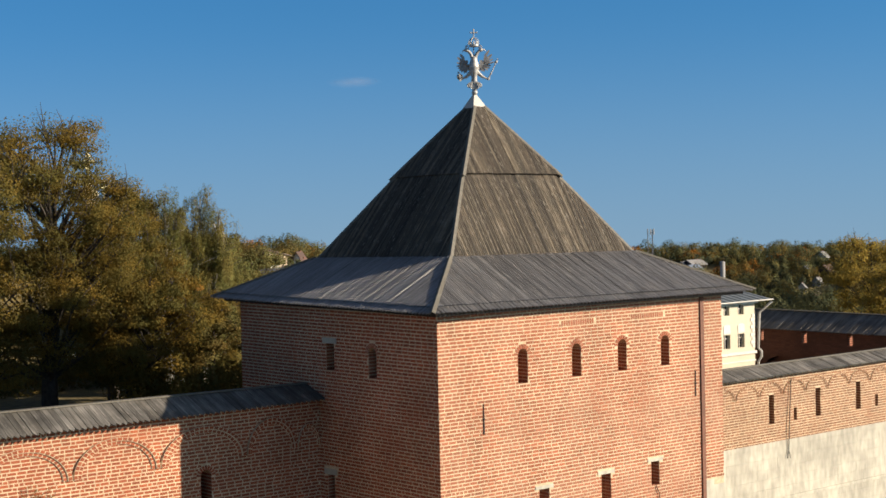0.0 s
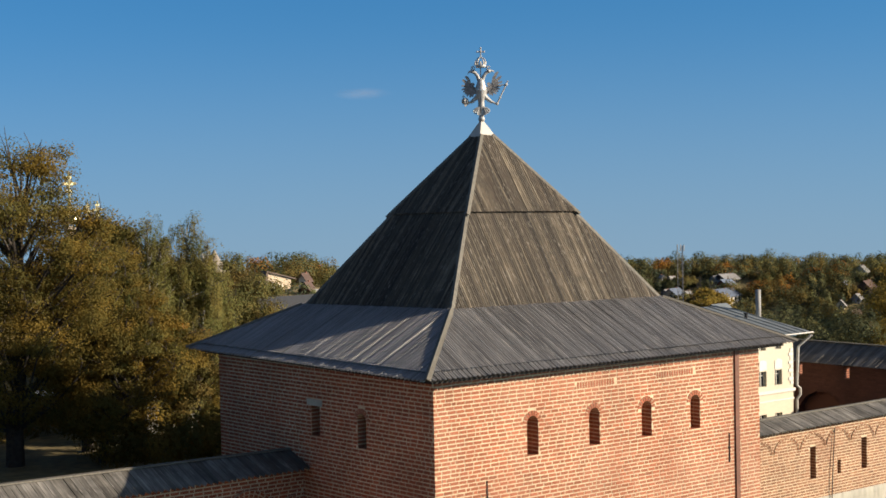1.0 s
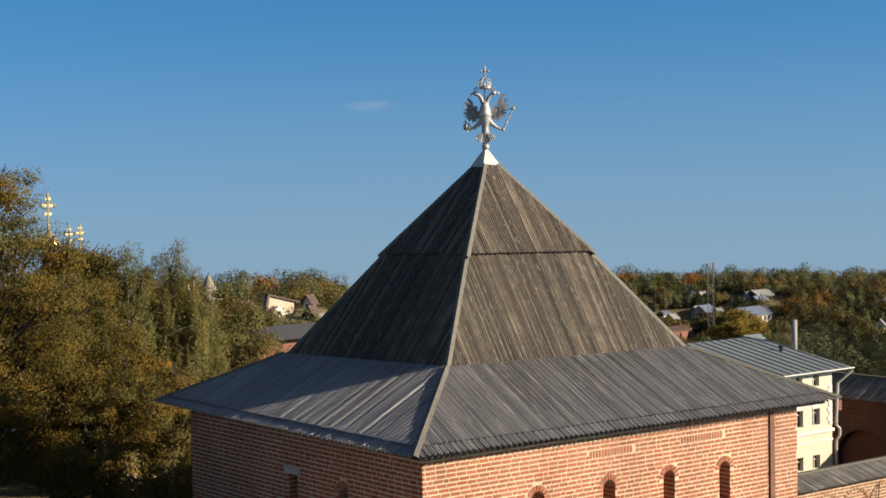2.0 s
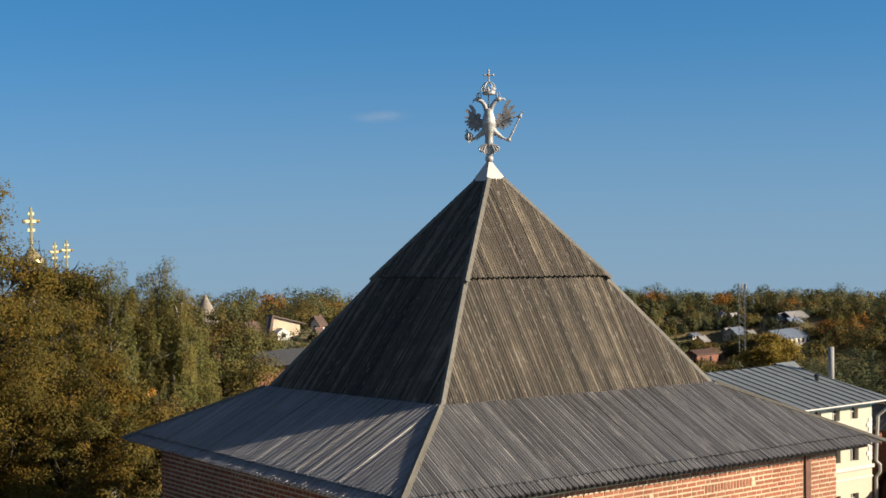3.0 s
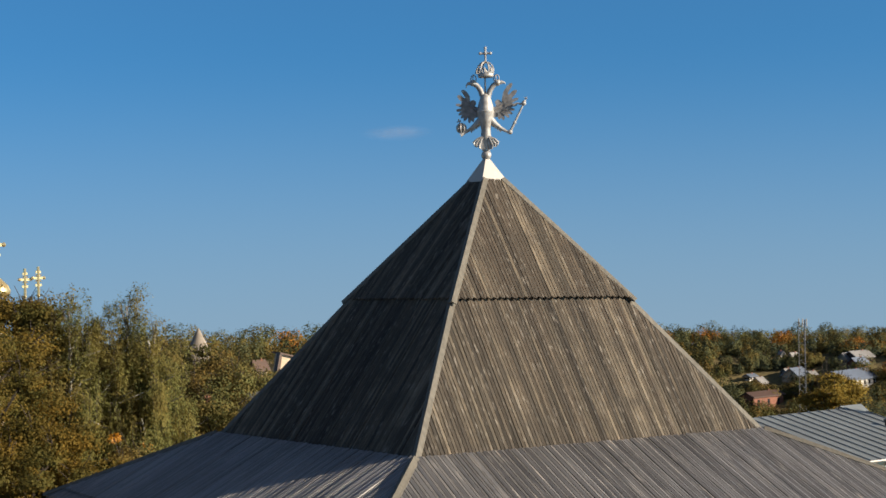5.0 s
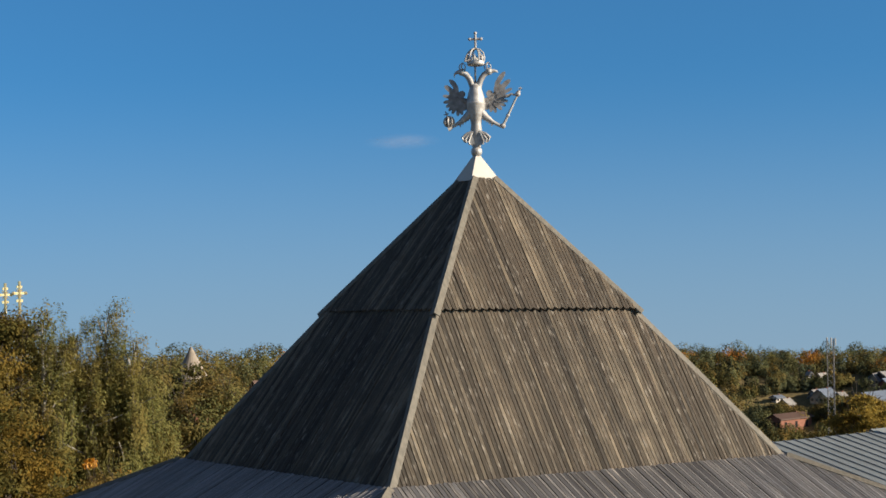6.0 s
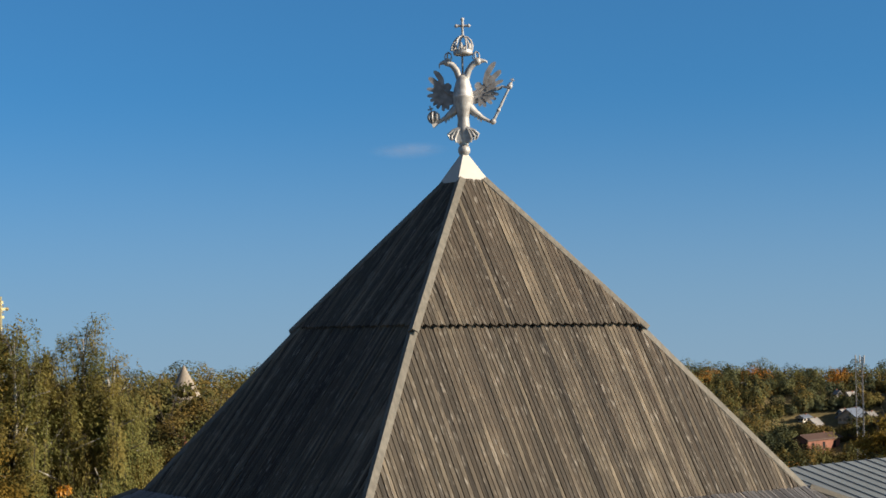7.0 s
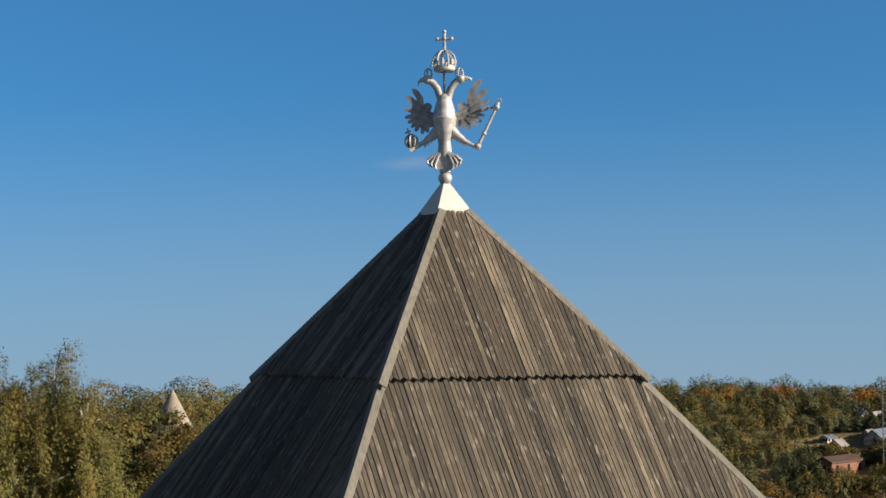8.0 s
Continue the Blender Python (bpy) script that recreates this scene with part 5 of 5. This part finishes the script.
woods("far_woods", "olive autumn woods over the far hill", scatter(560, RIGHT, (48, 80), (0.78, 1.25), (0.38, 0.68), 52, open_spot), M_OLIVE_LEAF, 62, **SZ)
woods("far_woods", "rust-coloured groves along the hill crest", grove([on_hill(a, d) for a, d in ((44, 74), (47, 75), (51, 74), (55, 70), (57, 68), (60, 72), (64, 70), (68, 74), (73, 70), (41, 72))], 6, 0.9, (0.8, 1.3), (0.5, 0.8), 53), M_RED_LEAF, 63, **SZ)
woods("far_woods", "dark pines along the hill crest", scatter(80, RIGHT, (64, 80), (0.9, 1.3), (0.35, 0.6), 54, open_spot), M_PINE_LEAF, 64, pine=True, **SZ)
woods("far_woods", "olive trees beyond the town houses", scatter(100, LEFT, (37, 52), (0.95, 1.45), (0.5, 0.8), 55, open_spot), M_OLIVE_LEAF, 65, **SZ)
woods("far_woods", "green trees beyond the town houses", scatter(95, LEFT, (37, 52), (0.95, 1.45), (0.5, 0.8), 56, open_spot), M_GREEN_LEAF, 66, **SZ)
woods("far_woods", "rust trees beyond the town houses", grove([on_hill(a, d) for a, d in ((24, 46), (28, 47), (32, 48))], 4, 0.7, (0.9, 1.3), (0.5, 0.7), 57), M_RED_LEAF, 67, **SZ)
woods("garden_shrubs", "low shrubs round the town houses", grove([(h[1] + 0.9 * math.sin(i * 2.3), h[2] - 1.1 + 0.5 * math.cos(i * 1.7)) for i, h in enumerate(HOUSES[6:])], 16, 1.2, (0.4, 0.85), (0.35, 0.6), 59), M_OLIVE_LEAF, 70, per=700, size=0.065)
woods("garden_shrubs", "dark green shrubs between the town houses", grove([(h[1] + 1.3 * math.cos(i * 1.9), h[2] + 1.0 * math.sin(i * 2.7)) for i, h in enumerate(HOUSES[6:])], 14, 1.3, (0.4, 0.9), (0.35, 0.6), 60), M_GREEN_LEAF, 71, per=700, size=0.065)
woods("near_bushes", "olive bushes beyond the yard", scatter(110, (10, 38), (27, 32.5), (0.6, 1.2), (0.6, 0.9), 58, open_spot), M_GREEN_LEAF, 68, **SZ)
woods("near_bushes", "olive-brown bushes beside the tower", [(0.2 + 0.34 * k, 16.2 + 1.6 * math.sin(k * 2.3), 6.7, 1.5 + 0.45 * math.sin(k * 1.3), 0.8) for k in range(19)], M_LIME_LEAF, 79, per=1300, size=0.06)
woods("near_bushes", "olive undergrowth beneath the yard trees", [(-14 + 0.42 * k, 26.0 + 2 * math.sin(k * 2.1), 6.7, 1.5 + 0.5 * math.sin(k * 1.7), 0.95) for k in range(58)], M_OLIVE_LEAF, 69, per=900, size=0.07)


def belt(az, dist, h, n, r, seed):
    rnd = random.Random(seed)
    out = []
    for k in range(n):
        x, y = on_hill(mix(az[0], az[1], (k + rnd.random()) / n), rnd.uniform(*dist))
        out.append((x, y, height(x, y), rnd.uniform(*h), rnd.uniform(*r)))
    return out


woods("valley_trees", "dark green trees behind the fortress wall", belt((57, 69), (34, 44), (4.6, 6.2), 20, (1.2, 1.8), 71), M_GREEN_LEAF, 72, per=900, size=0.072)
woods("valley_trees", "olive trees in the river valley", belt((55, 69), (40, 52), (3.6, 5.2), 18, (1.1, 1.6), 73), M_GREEN_LEAF, 74, per=900, size=0.072)
woods("valley_trees", "brown thinning trees below the town", belt((40, 53), (42, 52), (2.6, 3.9), 22, (1.0, 1.4), 75), M_RED_LEAF, 76, per=700, size=0.066)
woods("valley_trees", "olive trees below the town", belt((36, 54), (38, 50), (2.4, 3.8), 24, (1.0, 1.5), 77), M_OLIVE_LEAF, 78, per=800, size=0.07)
GV = "valley trees"
broadleaf("round_tree", "round golden-olive tree below the villa", (45.85, 32.5, 3.4), 9.25, 1.5, 0.4, M_GOLD_LEAF, M_BARK, 81, 90, 260, 0.06, (0, 0), 0.14, GV)
broadleaf("round_tree", "yellow autumn tree beyond the east wall", (45.0, 17.8, 3.4), 11.3, 2.7, 0.15, M_GOLD_LEAF, M_BARK, 82, 100, 260, 0.062, (0, 0), 0.16, GV)
broadleaf("round_tree", "yellow autumn tree beyond the east wall", (41.5, 13.9, 3.4), 10.2, 2.0, 0.15, M_GOLD_LEAF, M_BARK, 83, 80, 260, 0.062, (0, 0), 0.14, GV)


# ---- far houses ----
def far_house(label, x, y, w, d, h, rise, turn, wall, roof_mat, windows=2, base=None):
    ob = thing("far_house", label, "house", "far houses", at=(x, y, height(x, y) - 0.15 if base is None else base))
    ob.rotation_euler[2] = radians(turn)
    b = Shape().box(-w / 2, -d / 2, 0, w / 2, d / 2, h)
    b.prism([(-w / 2, -d / 2, h), (-w / 2, d / 2, h), (-w / 2, 0, h + rise)], (0.02, 0, 0)).prism([(w / 2 - 0.02, -d / 2, h), (w / 2 - 0.02, d / 2, h), (w / 2 - 0.02, 0, h + rise)], (0.02, 0, 0))
    part("wall", b, wall, ob)
    o = 0.12
    for sy in (-1, 1):
        r = Shape().prism([(-w / 2 - o, sy * (d / 2 + o), h - o * rise / (d / 2)), (w / 2 + o, sy * (d / 2 + o), h - o * rise / (d / 2)), (w / 2 + o, 0, h + rise), (-w / 2 - o, 0, h + rise)], (0, 0, 0.05))
        part("roof", r, roof_mat, ob)
    for k in range(windows):
        u = w * ((k + 0.5) / windows - 0.5)
        part("window", Shape().box(u - 0.09, -d / 2 - 0.012, h * 0.4, u + 0.09, -d / 2 + 0.02, h * 0.8), M_GLASS, ob)
        part("window", Shape().box(-w / 2 - 0.012, u * d / w - 0.08, h * 0.4, -w / 2 + 0.02, u * d / w + 0.08, h * 0.8), M_GLASS, ob)
    part("chimney", Shape().box(w * 0.2, -0.04, h + rise * 0.5, w * 0.2 + 0.07, 0.03, h + rise + 0.10), M_REDWALL, ob)
    return ob


M_BEIGE = mat("beige siding", (0.62, 0.50, 0.36), 0.8, grain=0.08, patch=0.1)
M_BLUE_ROOF = mat("blue grey sheet", (0.16, 0.20, 0.27), 0.45, grain=0.1, patch=0.15)
M_GREY_ROOF = mat("grey slate sheet", (0.26, 0.26, 0.26), 0.6, grain=0.15, patch=0.2)
M_BROWN_ROOF = mat("brown sheet", (0.10, 0.06, 0.045), 0.6, grain=0.15, patch=0.2)
WALLS = dict(beige=M_BEIGE, red=M_REDWALL, white=M_WHITE, brown=M_BROWN_ROOF, blue=M_BLUE_ROOF)
ROOFS = dict(beige=M_BEIGE, dark=M_ROOF_DARK, brown=M_BROWN_ROOF, grey=M_GREY_ROOF, blue=M_BLUE_ROOF)
for label, x, y, w, d, h, rise, turn, wall, top, n in HOUSES[1:]:
    far_house(label, x, y, w, d, h, rise, turn, WALLS[wall], ROOFS[top], n, height(x, y) + 0.05 if n == 7 else None)


def chalet():
    """A house with one wide pale roof that falls to its side."""
    x0, y0 = HOUSES[0][1:3]
    ob = thing("chalet", HOUSES[0][0], "house", "far houses", at=(x0 + 0.3, y0, 10.55))
    part("wall", Shape().prism([(-0.85, 0, 0.0), (0.62, 0, 0.0), (0.62, 0, 0.62), (-0.72, 0, 0.98)], (0, 0.45, 0)), M_BEIGE, ob)
    part("roof", Shape().prism([(-0.80, -0.12, 1.00), (0.86, -0.12, 0.58), (0.86, -0.12, 0.63), (-0.80, -0.12, 1.06)], (0, 0.65, 0)), M_BROWN_ROOF, ob)
    part("gable_board", Shape().prism([(-1.0, -0.1, 0.1), (-0.86, -0.1, 0.1), (-0.70, -0.1, 1.01), (-0.80, -0.1, 1.05)], (0, 0.25, 0)), M_BROWN_ROOF, ob)
    porch = part("porch", Shape().prism([(-0.8, -0.5, 0), (-0.2, -0.5, 0), (-0.2, -0.5, 0.32), (-0.5, -0.5, 0.5), (-0.8, -0.5, 0.32)], (0, 0.5, 0)), M_WHITE, ob)
    part("window", Shape().box(-0.6, -0.515, 0.12, -0.4, -0.49, 0.3), M_GLASS, porch)


chalet()


def mast():
    """A lattice radio mast of three legs with cross braces."""
    ob = thing("radio_mast", "grey lattice radio mast above the town trees", "mast", at=(*MAST, height(*MAST)))
    z1 = 11.63 - height(*MAST)
    legs = [(0.20 * math.cos(a), 0.20 * math.sin(a)) for a in (0.3, 2.4, 4.5)]
    for x, y in legs:
        part("leg", Shape().tube([(x, y, -0.3), (x, y, z1)], 0.02, 5), M_GREY_ROOF, ob)
    for k in range(int(z1 / 0.3)):
        for i in range(3):
            a, b = legs[i], legs[(i + 1) % 3]
            part("brace", Shape().tube([(*a, k * 0.3), (*b, k * 0.3 + 0.3)], 0.008, 4), M_GREY_ROOF, ob)
    for k in range(3):
        part("antenna", Shape().box(-0.03, -0.28 + 0.26 * k, z1 - 0.32, 0.02, -0.24 + 0.26 * k, z1 + 0.05), M_GREY_ROOF, ob)


mast()


def church():
    """Gilded domes and crosses of a white church that rise over the trees."""
    ob = thing("church", "white church with gilded domes and openwork crosses", "church")
    part("body", Shape().box(3.9, 28.0, 6.5, 7.2, 31.2, 7.6), M_WHITE, ob)
    for x, y, zc, r, s in ((4.72, 28.45, 14.42, 0.42, 0.83), (6.38, 29.4, 13.88, 0.22, 0.62), (5.97, 29.45, 13.86, 0.22, 0.60)):
        part("drum", Shape().tube([(x, y, 7.5), (x, y, zc - 0.9), (x, y, zc - 0.2)], [r * 0.4, r * 0.4, r * 0.6], 12), M_BEIGE if s > 0.8 else M_GREY_ROOF, ob, smooth=True)
        onion = [(0.62, -0.35), (0.95, -0.1), (1.0, 0.15), (0.85, 0.5), (0.5, 0.85), (0.2, 1.15), (0.07, 1.5)]
        part("dome", Shape().lathe((x, y, zc), [(q * r, z * r) for q, z in onion], 16), M_GOLD if s > 0.8 else M_ROOF_DARK, ob, smooth=True)
        z0 = zc + 1.5 * r
        c = Shape().tube([(x, y, z0), (x, y, z0 + 1.55 * s)], 0.05 * s + 0.012, 6)
        c.ball((x, y, z0 + 0.1 * s), 0.08 * s, 8)
        for dz, w in ((1.28, 0.13), (0.98, 0.30), (0.62, 0.16)):
            c.box(x - w * s, y - 0.02, z0 + (dz - 0.06) * s, x + w * s, y + 0.03, z0 + (dz + 0.06) * s)
        for sx in (-1, 1):
            c.ball((x + sx * 0.30 * s, y, z0 + 0.98 * s), 0.085 * s, 6)
            c.tube([(x + sx * 0.05 * s, y, z0 + 1.05 * s), (x + sx * 0.16 * s, y, z0 + 1.16 * s)], 0.02 * s, 4)
            c.tube([(x + sx * 0.05 * s, y, z0 + 0.9 * s), (x + sx * 0.16 * s, y, z0 + 0.8 * s)], 0.02 * s, 4)
        part("cross", c, M_GOLD, ob, "gilded openwork cross")


church()
corner = thing("corner_tower", "distant round fortress tower with a pale wooden cone roof", "tower")
M_CONE = mat("pale new planks", (0.30, 0.26, 0.21), 0.8, spread=0.1, grain=0.2, scale=8, patch=0.1)
part("wall", Shape().tube([(12.25, 30.3, 6.5), (12.25, 30.3, 11.4)], 0.66, 20), M_REDWALL, corner)
part("roof", Shape().tube([(12.25, 30.3, 11.35), (12.25, 30.3, 12.97)], [0.85, 0.02], 20), M_CONE, corner)
north_wall = thing("fortress_wall", "distant brick wall under a dark plank roof", "wall")
part("wall_body", Shape().box(12.6, 27.3, 6.0, 24.0, 27.7, 10.5), M_REDWALL, north_wall)
nw = Shape().prism([(12.5, 26.9, 10.46), (24.1, 26.9, 10.46), (24.1, 27.5, 10.93), (12.5, 27.5, 10.93)], (0, 0, 0.05)).prism([(12.5, 27.5, 10.93), (24.1, 27.5, 10.93), (24.1, 28.1, 10.46), (12.5, 28.1, 10.46)], (0, 0, 0.05))
part("roof", nw, M_ROOF_DARK, north_wall)


def cloud_wisp():
    """A thin lens of cloud, densest in its middle."""
    m = bpy.data.materials.new("thin cloud")
    m.use_nodes = True
    n, l = m.node_tree.nodes, m.node_tree.links
    n.remove(n["Principled BSDF"])
    white, clear, both = n.new("ShaderNodeBsdfDiffuse"), n.new("ShaderNodeBsdfTransparent"), n.new("ShaderNodeMixShader")
    white.inputs["Color"].default_value = (0.8, 0.74, 0.72, 1)
    co, soft, tex, amount = n.new("ShaderNodeTexCoord"), n.new("ShaderNodeVectorMath"), n.new("ShaderNodeTexNoise"), n.new("ShaderNodeMath")
    flat = n.new("ShaderNodeVectorMath")
    flat.operation, soft.operation = "MULTIPLY", "LENGTH"
    flat.inputs[1].default_value = (1 / 1.5, 0, 1 / 0.32)
    rim = n.new("ShaderNodeMapRange")
    rim.interpolation_type = "SMOOTHSTEP"
    rim.inputs["From Min"].default_value, rim.inputs["From Max"].default_value = 1.0, 0.1
    rim.inputs["To Min"].default_value, rim.inputs["To Max"].default_value = 0.0, 0.12
    tex.inputs["Scale"].default_value, tex.inputs["Detail"].default_value = 2.2, 4
    amount.operation = "MULTIPLY"
    l.new(co.outputs["Object"], flat.inputs[0])
    l.new(flat.outputs[0], soft.inputs[0])
    l.new(soft.outputs["Value"], rim.inputs["Value"])
    l.new(co.outputs["Object"], tex.inputs["Vector"])
    l.new(rim.outputs[0], amount.inputs[0])
    l.new(tex.outputs["Fac"], amount.inputs[1])
    l.new(amount.outputs[0], both.inputs[0])
    l.new(clear.outputs[0], both.inputs[1])
    l.new(white.outputs[0], both.inputs[2])
    l.new(both.outputs[0], n["Material Output"].inputs["Surface"])
    rows = 9
    lens = Shape()
    lens.lathe((0, 0, 0), [(math.sin(math.pi * i / rows), -0.32 * math.cos(math.pi * i / rows)) for i in range(rows + 1)], 28)
    lens.v = [(x * 1.5, y * 0.3, z + 0.05 * math.sin(2.4 * x)) for x, y, z in lens.v]
    ob = part("cloud", lens, m, smooth=True)
    ob.location = (21.0, 31.3, 19.85)
    ob.rotation_euler[2] = radians(-34)
    return tagged(ob, "faint thin white wisp of cloud in the blue sky", "cloud", kind="structure")


cloud_wisp()

# ---- single bricks of the front corner ----
single_bricks(SOUTH, 0.0, LX, 4.0, TOP, south_bricks_holes, 5, NEAR, south_wall)
